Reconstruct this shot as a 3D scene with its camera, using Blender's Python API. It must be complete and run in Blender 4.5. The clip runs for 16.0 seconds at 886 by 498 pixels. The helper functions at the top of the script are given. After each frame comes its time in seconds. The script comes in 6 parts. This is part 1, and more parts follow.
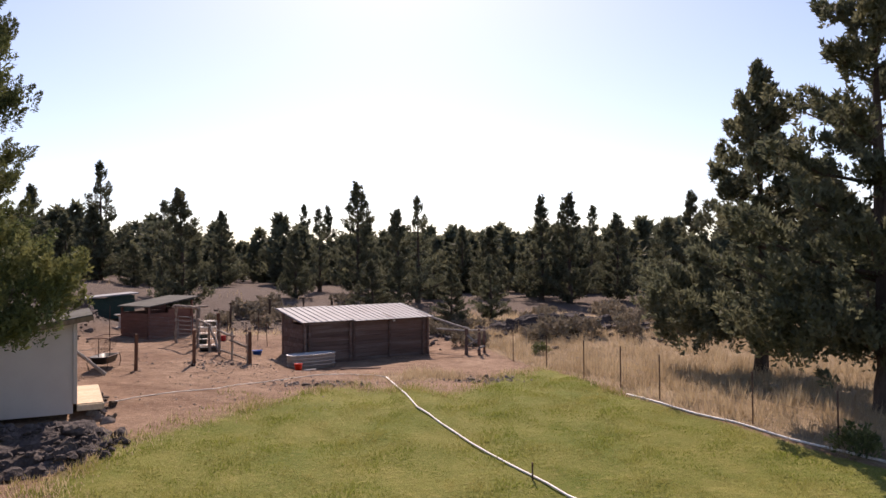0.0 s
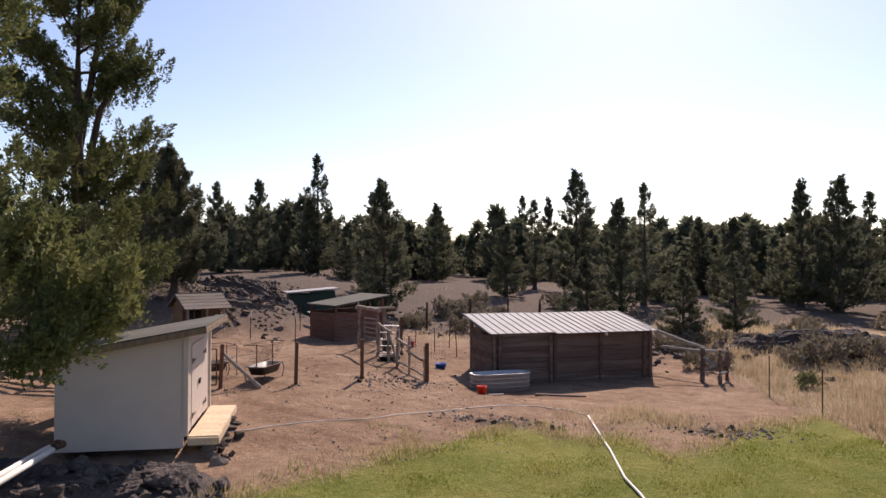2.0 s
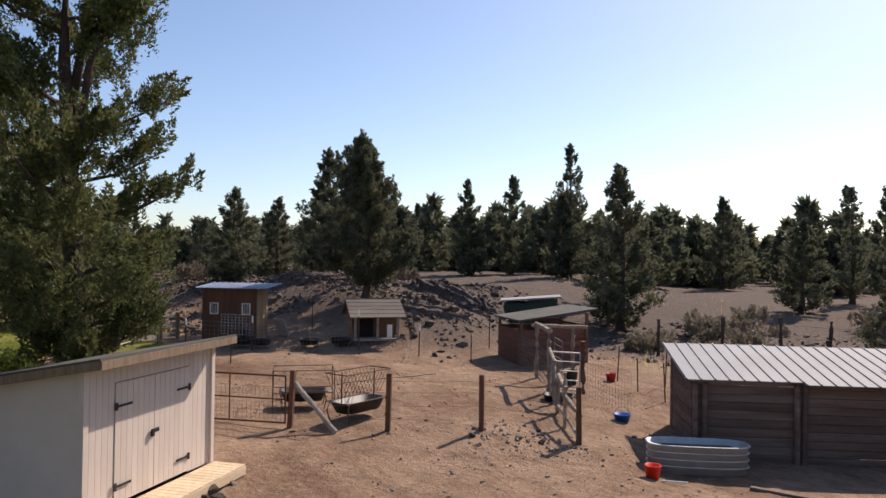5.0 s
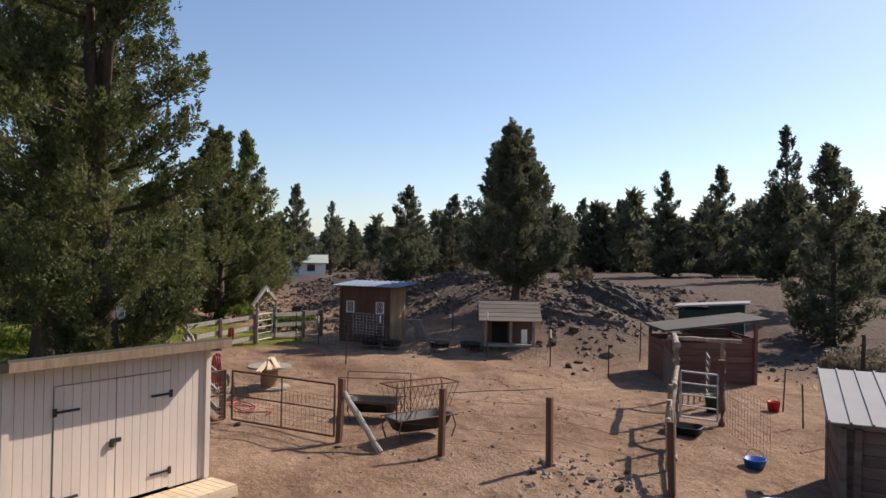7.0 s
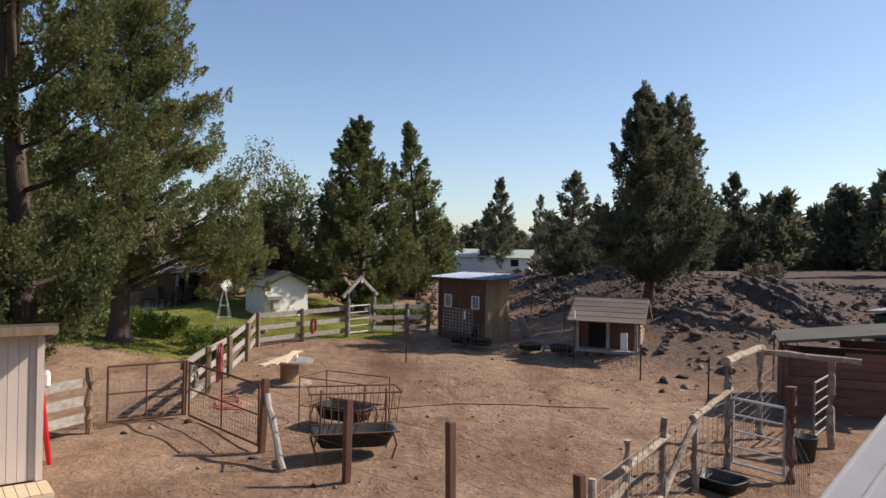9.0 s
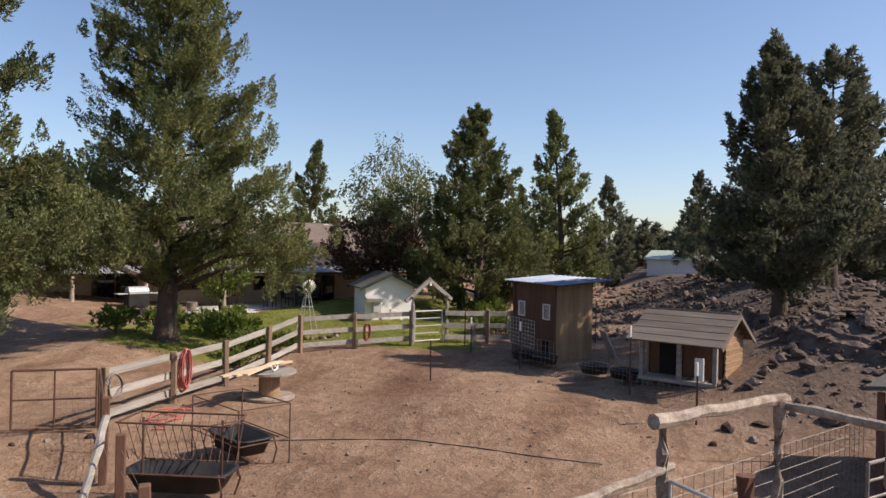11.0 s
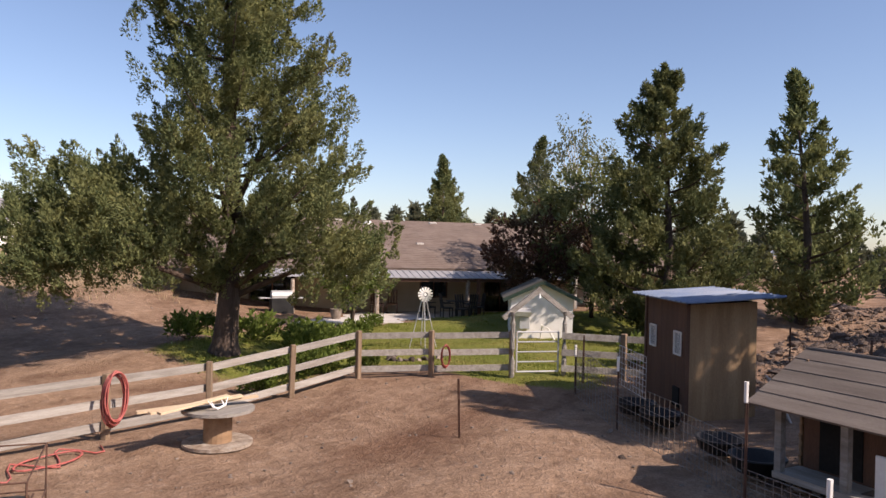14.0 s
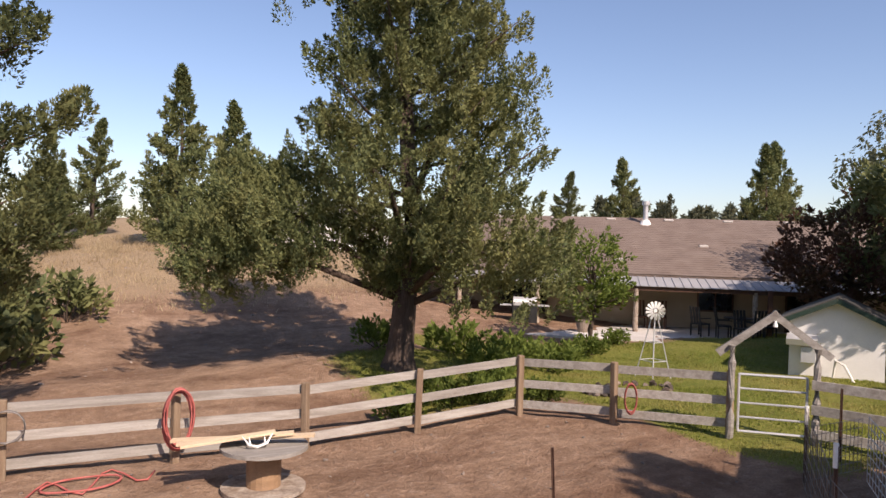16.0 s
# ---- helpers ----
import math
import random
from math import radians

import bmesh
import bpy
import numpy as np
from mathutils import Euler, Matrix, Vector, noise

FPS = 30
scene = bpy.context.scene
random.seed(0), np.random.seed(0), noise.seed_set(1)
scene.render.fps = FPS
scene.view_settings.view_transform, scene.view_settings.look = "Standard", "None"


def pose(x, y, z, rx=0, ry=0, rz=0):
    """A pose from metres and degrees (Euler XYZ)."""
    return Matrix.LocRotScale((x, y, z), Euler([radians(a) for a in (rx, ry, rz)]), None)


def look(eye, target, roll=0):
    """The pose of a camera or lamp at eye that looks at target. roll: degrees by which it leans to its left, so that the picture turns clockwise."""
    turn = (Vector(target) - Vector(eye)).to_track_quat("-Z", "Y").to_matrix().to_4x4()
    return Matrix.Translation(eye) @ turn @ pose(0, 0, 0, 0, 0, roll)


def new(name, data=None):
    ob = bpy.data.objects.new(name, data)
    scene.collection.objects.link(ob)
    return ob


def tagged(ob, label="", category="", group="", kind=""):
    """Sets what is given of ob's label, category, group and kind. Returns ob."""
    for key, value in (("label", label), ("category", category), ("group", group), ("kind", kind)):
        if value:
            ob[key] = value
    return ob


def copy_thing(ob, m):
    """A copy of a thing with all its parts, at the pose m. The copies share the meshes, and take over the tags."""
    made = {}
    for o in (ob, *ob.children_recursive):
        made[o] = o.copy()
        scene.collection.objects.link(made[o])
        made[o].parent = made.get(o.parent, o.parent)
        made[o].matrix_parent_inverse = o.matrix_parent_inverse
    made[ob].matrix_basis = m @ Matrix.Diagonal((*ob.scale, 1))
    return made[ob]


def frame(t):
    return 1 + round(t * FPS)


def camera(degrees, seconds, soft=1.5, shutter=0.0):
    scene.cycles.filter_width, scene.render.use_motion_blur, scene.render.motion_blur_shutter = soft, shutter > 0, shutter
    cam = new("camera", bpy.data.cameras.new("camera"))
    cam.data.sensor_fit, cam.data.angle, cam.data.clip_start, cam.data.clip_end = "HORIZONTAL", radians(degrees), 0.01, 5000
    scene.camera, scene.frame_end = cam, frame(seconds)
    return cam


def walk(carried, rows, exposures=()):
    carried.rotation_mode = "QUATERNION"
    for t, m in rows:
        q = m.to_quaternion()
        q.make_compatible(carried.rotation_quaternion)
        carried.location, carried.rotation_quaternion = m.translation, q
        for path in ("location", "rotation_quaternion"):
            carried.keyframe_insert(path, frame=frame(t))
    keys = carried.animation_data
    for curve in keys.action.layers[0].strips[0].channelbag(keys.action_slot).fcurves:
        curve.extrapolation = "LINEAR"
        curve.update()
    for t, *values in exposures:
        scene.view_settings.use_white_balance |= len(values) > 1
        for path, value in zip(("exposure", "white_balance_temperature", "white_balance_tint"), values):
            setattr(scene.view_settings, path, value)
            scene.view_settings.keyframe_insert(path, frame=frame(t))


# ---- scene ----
cam = camera(63.1, 16.0)
ROWS = [
    (0, 0.571, 0.204, 4.322, 1.11, 1.26, 0.45),
    (0.5, 0.662, 1.586, 4.381, 5.18, 1.18, 0.22),
    (1, 0.735, 2.981, 4.426, 10.10, 1.05, -0.03),
    (1.5, 0.732, 4.496, 4.481, 14.86, 0.89, -0.18),
    (2, 0.670, 6.160, 4.528, 19.13, 0.77, -0.26),
    (2.5, 0.617, 7.885, 4.536, 22.73, 0.72, -0.22),
    (3, 0.621, 9.553, 4.546, 26.05, 0.74, -0.20),
    (3.5, 0.696, 11.083, 4.555, 29.78, 0.82, -0.28),
    (4, 0.846, 12.443, 4.550, 34.08, 0.89, -0.47),
    (4.5, 1.033, 13.638, 4.534, 38.71, 0.90, -0.61),
    (5, 1.232, 14.725, 4.527, 43.80, 0.80, -0.79),
    (7.5, 1.356, 20.510, 4.438, 66.94, 0.46, -1.05),
    (8, 1.144, 22.161, 4.365, 72.32, 0.30, -1.05),
    (8.5, 0.800, 23.831, 4.310, 77.57, 0.12, -1.12),
    (9, 0.285, 25.541, 4.268, 82.55, 0.01, -1.16),
    (11.5, -4.224, 31.787, 4.260, 105.40, -0.20, -1.30),
    (12, -5.359, 32.402, 4.245, 109.32, -0.20, -1.32),
    (12.5, -6.530, 32.885, 4.200, 113.23, -0.18, -1.35),
    (13, -7.717, 33.259, 4.142, 116.76, -0.10, -1.34),
    (13.5, -8.954, 33.549, 4.131, 120.04, -0.06, -1.35),
    (14, -10.253, 33.721, 4.134, 123.88, -0.07, -1.39),
    (14.5, -11.593, 33.849, 4.112, 128.94, -0.05, -1.37),
    (15, -12.914, 33.885, 4.147, 134.89, -0.15, -1.47),
    (15.5, -14.198, 33.845, 4.200, 142.51, -0.38, -1.55),
    (16, -15.396, 33.704, 4.251, 151.07, -0.70, -1.71),
]
walk(cam, [(t, pose(x, y, z, 90 + pitch, roll, yaw)) for t, x, y, z, yaw, pitch, roll in ROWS],
     exposures=[(0.0, 0.3, 6850, 25), (4.0, 0.25, 6650, 18), (9.0, 0.25, 6550, 13), (12.5, 0.34, 6650, 19), (16.0, 0.36, 6800, 22)])

# ---- light ----
world = bpy.data.worlds.new("sky")
scene.world = world
world.use_nodes = True
wn = world.node_tree
sky = wn.nodes.new("ShaderNodeTexSky")
sky.sky_type = "NISHITA"
sky.sun_disc = False
sky.sun_elevation = radians(41.5)
sky.sun_rotation = radians(-5)
sky.altitude = 900
sky.air_density, sky.dust_density, sky.ozone_density = 1.05, 1.4, 2.5
bg = wn.nodes["Background"]
bg.inputs[1].default_value = 0.125
wn.links.new(sky.outputs[0], bg.inputs[0])
sun = new("sun", bpy.data.lights.new("sun", "SUN"))
sun.data.energy, sun.data.angle, sun.data.color = 5.2, radians(0.6), (1.0, 0.90, 0.77)
sun.matrix_world = look((-5.4, 60, 53.3), (0, 0, 0))

# ---- materials ----
def nodes(name):
    m = bpy.data.materials.new(name)
    m.use_nodes = True
    return m, m.node_tree.nodes, m.node_tree.links


def mixer(n, l, fac, a, b, kind="MIX"):
    x = n.new("ShaderNodeMix")
    x.data_type, x.blend_type = "RGBA", kind
    for sock, v in ((x.inputs[0], fac), (x.inputs[6], a), (x.inputs[7], b)):
        if hasattr(v, "is_linked"):
            l.new(v, sock)
        else:
            sock.default_value = v if not isinstance(v, tuple) else (*v, 1)
    return x.outputs[2]


def noise_of(n, l, scale, detail=4.0, vec=None, rough=0.6):
    t = n.new("ShaderNodeTexNoise")
    t.inputs["Scale"].default_value, t.inputs["Detail"].default_value = scale, detail
    t.inputs["Roughness"].default_value = rough
    if vec is not None:
        l.new(vec, t.inputs["Vector"])
    return t


def ramp_of(n, l, src, lo, hi):
    r = n.new("ShaderNodeMapRange")
    r.inputs[1].default_value, r.inputs[2].default_value = lo, hi
    l.new(src, r.inputs[0])
    return r.outputs[0]


def surface(name, a, b, c=None, rough=0.8, metal=0.0, scale=6.0, grain=60.0, stretch=(1, 1, 1), bump=0.3, depth=0.01, vary=0.0, dirt=0.5, spec=0.3, speck=0.26):
    """Two colours in broad patches, a fine grain, an optional third colour as stains, bump, and a shade of its own for each piece."""
    m, n, l = nodes(name)
    p = n["Principled BSDF"]
    co = n.new("ShaderNodeTexCoord")
    mp = n.new("ShaderNodeMapping")
    mp.inputs["Scale"].default_value = stretch
    l.new(co.outputs["Object"], mp.inputs[0])
    v = mp.outputs[0]
    info = n.new("ShaderNodeObjectInfo")
    add = n.new("ShaderNodeVectorMath")
    add.operation = "ADD"
    mul = n.new("ShaderNodeMath")
    mul.operation = "MULTIPLY"
    mul.inputs[1].default_value = 37.0
    l.new(info.outputs["Random"], mul.inputs[0])
    l.new(v, add.inputs[0]), l.new(mul.outputs[0], add.inputs[1])
    v = add.outputs[0]
    broad = noise_of(n, l, scale, 5, v)
    fine = noise_of(n, l, grain, 4, v)
    col = mixer(n, l, ramp_of(n, l, broad.outputs[0], 0.35, 0.65), a, b)
    if c:
        st = noise_of(n, l, scale * 0.37, 6, v, 0.7)
        f = n.new("ShaderNodeMath")
        f.operation = "MULTIPLY"
        f.inputs[1].default_value = dirt
        l.new(ramp_of(n, l, st.outputs[0], 0.5, 0.68), f.inputs[0])
        col = mixer(n, l, f.outputs[0], col, c)
    gr = mixer(n, l, ramp_of(n, l, fine.outputs[0], 0.25, 0.75), (1 - speck, 1 - speck, 1 - speck), (1 + speck, 1 + speck, 1 + speck))
    col = mixer(n, l, 1.0, col, gr, "MULTIPLY")
    if vary:
        g = n.new("ShaderNodeMapRange")
        g.inputs[3].default_value, g.inputs[4].default_value = 1 - vary, 1 + vary
        l.new(info.outputs["Random"], g.inputs[0])
        cb = n.new("ShaderNodeCombineColor")
        for i in range(3):
            l.new(g.outputs[0], cb.inputs[i])
        col = mixer(n, l, 1.0, col, cb.outputs[0], "MULTIPLY")
    l.new(col, p.inputs["Base Color"])
    p.inputs["Roughness"].default_value, p.inputs["Metallic"].default_value = rough, metal
    p.inputs["Specular IOR Level"].default_value = spec
    if bump:
        bp = n.new("ShaderNodeBump")
        bp.inputs["Strength"].default_value, bp.inputs["Distance"].default_value = bump, depth
        l.new(fine.outputs[0], bp.inputs["Height"])
        l.new(bp.outputs[0], p.inputs["Normal"])
    return m


def leafy(name, a, b, c, glow=0.42):
    """Foliage: a colour for each small spray, some light passing through."""
    m, n, l = nodes(name)
    p = n["Principled BSDF"]
    geo = n.new("ShaderNodeNewGeometry")
    co = n.new("ShaderNodeTexCoord")
    big = noise_of(n, l, 0.55, 3, co.outputs["Object"])
    info = n.new("ShaderNodeObjectInfo")
    col = mixer(n, l, geo.outputs["Random Per Island"], a, b)
    col = mixer(n, l, ramp_of(n, l, big.outputs[0], 0.42, 0.68), col, c)
    g = n.new("ShaderNodeMapRange")
    g.inputs[3].default_value, g.inputs[4].default_value = 0.8, 1.2
    l.new(info.outputs["Random"], g.inputs[0])
    cb = n.new("ShaderNodeCombineColor")
    for i in range(3):
        l.new(g.outputs[0], cb.inputs[i])
    col = mixer(n, l, 1.0, col, cb.outputs[0], "MULTIPLY")
    l.new(col, p.inputs["Base Color"])
    p.inputs["Roughness"].default_value = 0.7
    p.inputs["Specular IOR Level"].default_value = 0.2
    tr = n.new("ShaderNodeBsdfTranslucent")
    l.new(col, tr.inputs[0])
    mx = n.new("ShaderNodeMixShader")
    mx.inputs[0].default_value = glow
    l.new(p.outputs[0], mx.inputs[1]), l.new(tr.outputs[0], mx.inputs[2])
    l.new(mx.outputs[0], n["Material Output"].inputs[0])
    return m


def ground_material():
    m, n, l = nodes("earth_and_grass")
    p = n["Principled BSDF"]
    co = n.new("ShaderNodeTexCoord")
    v = co.outputs["Object"]
    att = {}
    for k in ("lawn", "dry", "rocky", "damp"):
        a = n.new("ShaderNodeAttribute")
        a.attribute_name = k
        att[k] = a.outputs["Fac"]
    n1, n2, n3 = noise_of(n, l, 0.45, 6, v, 0.65), noise_of(n, l, 7, 6, v, 0.7), noise_of(n, l, 38, 5, v, 0.7)
    dirt = mixer(n, l, ramp_of(n, l, n1.outputs[0], 0.35, 0.65), (0.232, 0.148, 0.097), (0.325, 0.224, 0.152))
    dirt = mixer(n, l, ramp_of(n, l, n2.outputs[0], 0.52, 0.75), dirt, (0.370, 0.272, 0.200))
    dirt = mixer(n, l, att["damp"], dirt, (0.13, 0.066, 0.040))
    mp = n.new("ShaderNodeMapping")
    mp.inputs["Scale"].default_value, mp.inputs["Rotation"].default_value = (0.32, 1.0, 1.0), (0, 0, radians(35))
    l.new(v, mp.inputs[0])
    n5 = noise_of(n, l, 0.85, 7, mp.outputs[0], 0.62)
    n5.inputs["Distortion"].default_value = 0.9
    tread = n.new("ShaderNodeMath")
    tread.operation = "MULTIPLY"
    tread.inputs[1].default_value = 0.55
    l.new(ramp_of(n, l, n5.outputs[0], 0.50, 0.64), tread.inputs[0])
    dirt = mixer(n, l, tread.outputs[0], dirt, (0.150, 0.086, 0.054))
    n4 = noise_of(n, l, 2.3, 6, v, 0.75)
    clod = mixer(n, l, ramp_of(n, l, n4.outputs[0], 0.3, 0.7), (0.66, 0.62, 0.60), (1.22, 1.22, 1.22))
    dirt = mixer(n, l, 1.0, dirt, clod, "MULTIPLY")
    vor = n.new("ShaderNodeTexVoronoi")
    vor.inputs["Scale"].default_value = 9
    l.new(v, vor.inputs["Vector"])
    peb = ramp_of(n, l, vor.outputs["Distance"], 0.16, 0.10)
    f = n.new("ShaderNodeMath")
    f.operation = "MULTIPLY"
    l.new(peb, f.inputs[0]), l.new(ramp_of(n, l, n2.outputs[0], 0.5, 0.62), f.inputs[1])
    dirt = mixer(n, l, f.outputs[0], dirt, (0.075, 0.06, 0.052))
    lawn = mixer(n, l, ramp_of(n, l, n1.outputs[0], 0.35, 0.65), (0.12, 0.142, 0.026), (0.205, 0.195, 0.05))
    lawn = mixer(n, l, ramp_of(n, l, n2.outputs[0], 0.52, 0.8), lawn, (0.30, 0.25, 0.09))
    dry = mixer(n, l, ramp_of(n, l, n2.outputs[0], 0.35, 0.65), (0.37, 0.28, 0.175), (0.26, 0.19, 0.12))
    rock = mixer(n, l, ramp_of(n, l, n2.outputs[0], 0.4, 0.65), (0.085, 0.064, 0.053), (0.165, 0.126, 0.102))
    col = mixer(n, l, att["rocky"], dirt, rock)
    for k, c in (("dry", dry), ("lawn", lawn)):
        ed = n.new("ShaderNodeMath")
        ed.operation = "ADD"
        sc = n.new("ShaderNodeMath")
        sc.operation = "MULTIPLY_ADD"
        sc.inputs[1].default_value, sc.inputs[2].default_value = 1.1, -0.55
        l.new(n2.outputs[0], sc.inputs[0])
        l.new(att[k], ed.inputs[0]), l.new(sc.outputs[0], ed.inputs[1])
        col = mixer(n, l, ramp_of(n, l, ed.outputs[0], 0.35, 0.65), col, c)
    gr = mixer(n, l, ramp_of(n, l, n3.outputs[0], 0.25, 0.75), (0.62, 0.62, 0.62), (1.38, 1.38, 1.38))
    col = mixer(n, l, 1.0, col, gr, "MULTIPLY")
    l.new(col, p.inputs["Base Color"])
    p.inputs["Roughness"].default_value = 0.95
    p.inputs["Specular IOR Level"].default_value = 0.1
    bp = n.new("ShaderNodeBump")
    bp.inputs["Strength"].default_value, bp.inputs["Distance"].default_value = 1.0, 0.07
    h = n.new("ShaderNodeMath")
    h.operation = "ADD"
    l.new(n2.outputs[0], h.inputs[0]), l.new(n4.outputs[0], h.inputs[1])
    l.new(h.outputs[0], bp.inputs["Height"])
    l.new(bp.outputs[0], p.inputs["Normal"])
    return m


GROUND = ground_material()
JUNIPER = leafy("juniper_green", (0.072, 0.096, 0.042), (0.182, 0.202, 0.078), (0.222, 0.220, 0.084), 0.34)
JUNIPER_DARK = leafy("juniper_dark_green", (0.084, 0.094, 0.063), (0.150, 0.160, 0.098), (0.170, 0.166, 0.098))
PALE_LEAF = leafy("birch_leaves", (0.10, 0.115, 0.06), (0.19, 0.20, 0.12), (0.13, 0.13, 0.07), 0.45)
RED_LEAF = leafy("plum_leaves", (0.075, 0.040, 0.030), (0.13, 0.065, 0.04), (0.07, 0.06, 0.03), 0.4)
GREEN_LEAF = leafy("garden_leaves", (0.085, 0.13, 0.026), (0.19, 0.235, 0.05), (0.15, 0.19, 0.04), 0.45)
SAGE_LEAF = leafy("sagebrush_leaves", (0.19, 0.16, 0.12), (0.32, 0.27, 0.20), (0.26, 0.22, 0.14), 0.25)
GRASS = leafy("lawn_blades", (0.14, 0.175, 0.03), (0.24, 0.26, 0.055), (0.32, 0.28, 0.095), 0.5)
DRY_GRASS = leafy("dry_grass_blades", (0.42, 0.325, 0.20), (0.56, 0.45, 0.29), (0.36, 0.27, 0.16), 0.45)
BARK = surface("juniper_bark", (0.070, 0.048, 0.036), (0.115, 0.083, 0.064), (0.04, 0.03, 0.024), 0.95, 0, 5, 40, (1, 1, 0.15), 0.8, 0.03)
LAVA = surface("lava_rock", (0.070, 0.052, 0.043), (0.135, 0.102, 0.082), (0.20, 0.155, 0.125), 0.95, 0, 3.0, 22, (1, 1, 1), 0.9, 0.05, 0.3, 0.7)
LAVA_DARK = surface("dark_lava_rock", (0.056, 0.045, 0.042), (0.105, 0.084, 0.076), (0.165, 0.13, 0.112), 0.95, 0, 1.6, 16, (1, 1, 1), 0.9, 0.06, 0.3, 0.5)
BARN_WOOD = surface("weathered_red_boards", (0.115, 0.070, 0.056), (0.165, 0.110, 0.090), (0.23, 0.19, 0.165), 0.9, 0, 1.5, 40, (0.5, 6, 6), 0.5, 0.01, 0.22, 0.65)
RED_WOOD = surface("red_brown_boards", (0.150, 0.070, 0.050), (0.20, 0.100, 0.074), (0.11, 0.06, 0.048), 0.85, 0, 1.5, 40, (1, 1, 4), 0.3, 0.008, 0.12)
GREY_WOOD = surface("grey_fence_wood", (0.26, 0.235, 0.205), (0.37, 0.345, 0.305), (0.17, 0.14, 0.11), 0.9, 0, 2.0, 45, (0.6, 8, 8), 0.5, 0.008, 0.15, 0.6)
POST_WOOD = surface("treated_post_wood", (0.20, 0.135, 0.085), (0.29, 0.21, 0.14), (0.13, 0.09, 0.06), 0.9, 0, 2.5, 45, (6, 6, 0.6), 0.5, 0.008, 0.2)
LOG_WOOD = surface("peeled_juniper_log", (0.25, 0.185, 0.135), (0.45, 0.385, 0.315), (0.11, 0.07, 0.05), 0.9, 0, 7, 34, (1, 1, 1), 0.8, 0.02, 0.2, 0.8)
BROWN_POST = surface("dark_red_stained_post", (0.105, 0.052, 0.034), (0.15, 0.078, 0.05), (0.07, 0.04, 0.03), 0.9, 0, 3, 45, (6, 6, 0.6), 0.5, 0.008, 0.2)
DECK_WOOD = surface("pale_new_decking", (0.56, 0.42, 0.27), (0.66, 0.52, 0.35), (0.44, 0.31, 0.19), 0.75, 0, 2, 40, (0.6, 6, 6), 0.3, 0.005, 0.08)
PLY = surface("weathered_plywood", (0.30, 0.185, 0.095), (0.40, 0.265, 0.145), (0.20, 0.125, 0.07), 0.8, 0, 1.3, 35, (5, 5, 0.5), 0.3, 0.005, 0.08)
BROWN_PLY = surface("dark_brown_painted_board", (0.098, 0.052, 0.034), (0.135, 0.072, 0.046), (0.075, 0.046, 0.034), 0.8, 0, 1.5, 35, (5, 5, 0.5), 0.3, 0.005, 0.1)
CREAM = surface("cream_painted_siding", (0.60, 0.505, 0.43), (0.64, 0.545, 0.465), (0.53, 0.435, 0.355), 0.7, 0, 1.2, 60, (1, 1, 1), 0.04, 0.002, 0.02, 0.5, speck=0.03)
WHITE_PAINT = surface("white_paint", (0.78, 0.76, 0.70), (0.82, 0.80, 0.75), (0.66, 0.62, 0.55), 0.6, 0, 2, 50, (1, 1, 1), 0.1, 0.003, 0.03, speck=0.06)
BEIGE = surface("beige_stucco", (0.42, 0.33, 0.22), (0.47, 0.38, 0.27), (0.36, 0.28, 0.19), 0.85, 0, 1.0, 70, (1, 1, 1), 0.2, 0.005, speck=0.06)
SHINGLE = surface("brown_asphalt_shingle", (0.17, 0.125, 0.10), (0.215, 0.165, 0.135), (0.13, 0.10, 0.085), 0.95, 0, 1.5, 60, (1, 1, 1), 0.5, 0.01, 0.14)
COOP_ROOF = surface("tan_roof_boards", (0.135, 0.108, 0.088), (0.19, 0.158, 0.13), (0.10, 0.08, 0.064), 0.9, 0, 1.5, 45, (0.6, 6, 6), 0.4, 0.008, 0.14)
COOP_WOOD = surface("coop_lap_siding", (0.27, 0.165, 0.092), (0.35, 0.225, 0.13), (0.20, 0.125, 0.075), 0.8, 0, 1.5, 40, (0.6, 6, 6), 0.3, 0.006, 0.1)
DARK_SHINGLE = surface("grey_green_roll_roofing", (0.080, 0.076, 0.064), (0.115, 0.11, 0.094), (0.06, 0.055, 0.045), 0.95, 0, 1.0, 50, (1, 1, 1), 0.5, 0.01)
WHITE_METAL = surface("white_ribbed_metal_roof", (0.27, 0.265, 0.27), (0.31, 0.305, 0.31), (0.25, 0.235, 0.225), 0.7, 0.0, 0.8, 40, (1, 1, 1), 0.05, 0.002, 0.03, 0.4, 0.2, speck=0.06)
GALV = surface("galvanized_steel", (0.52, 0.52, 0.52), (0.62, 0.62, 0.61), (0.40, 0.38, 0.36), 0.55, 0.55, 3, 60, (1, 1, 1), 0.08, 0.002, 0.05, speck=0.06)
WIRE = surface("dull_steel_wire", (0.19, 0.17, 0.15), (0.27, 0.25, 0.23), (0.16, 0.09, 0.06), 0.6, 0.5, 6, 60, (1, 1, 1), 0)
RUST = surface("rusty_brown_steel", (0.10, 0.055, 0.038), (0.15, 0.085, 0.06), (0.06, 0.04, 0.032), 0.75, 0.3, 6, 60, (1, 1, 1), 0.2, 0.003)
BLUE_METAL = surface("blue_grey_metal_roof", (0.12, 0.17, 0.26), (0.17, 0.22, 0.32), (0.34, 0.35, 0.37), 0.4, 0.3, 1.0, 40, (1, 1, 1), 0.05, 0.002, speck=0.06)
GREEN_PAINT = surface("dark_green_paint", (0.020, 0.045, 0.032), (0.03, 0.058, 0.042), (0.05, 0.06, 0.05), 0.6, 0, 2, 40, (1, 1, 1), 0.1, 0.003, speck=0.06)
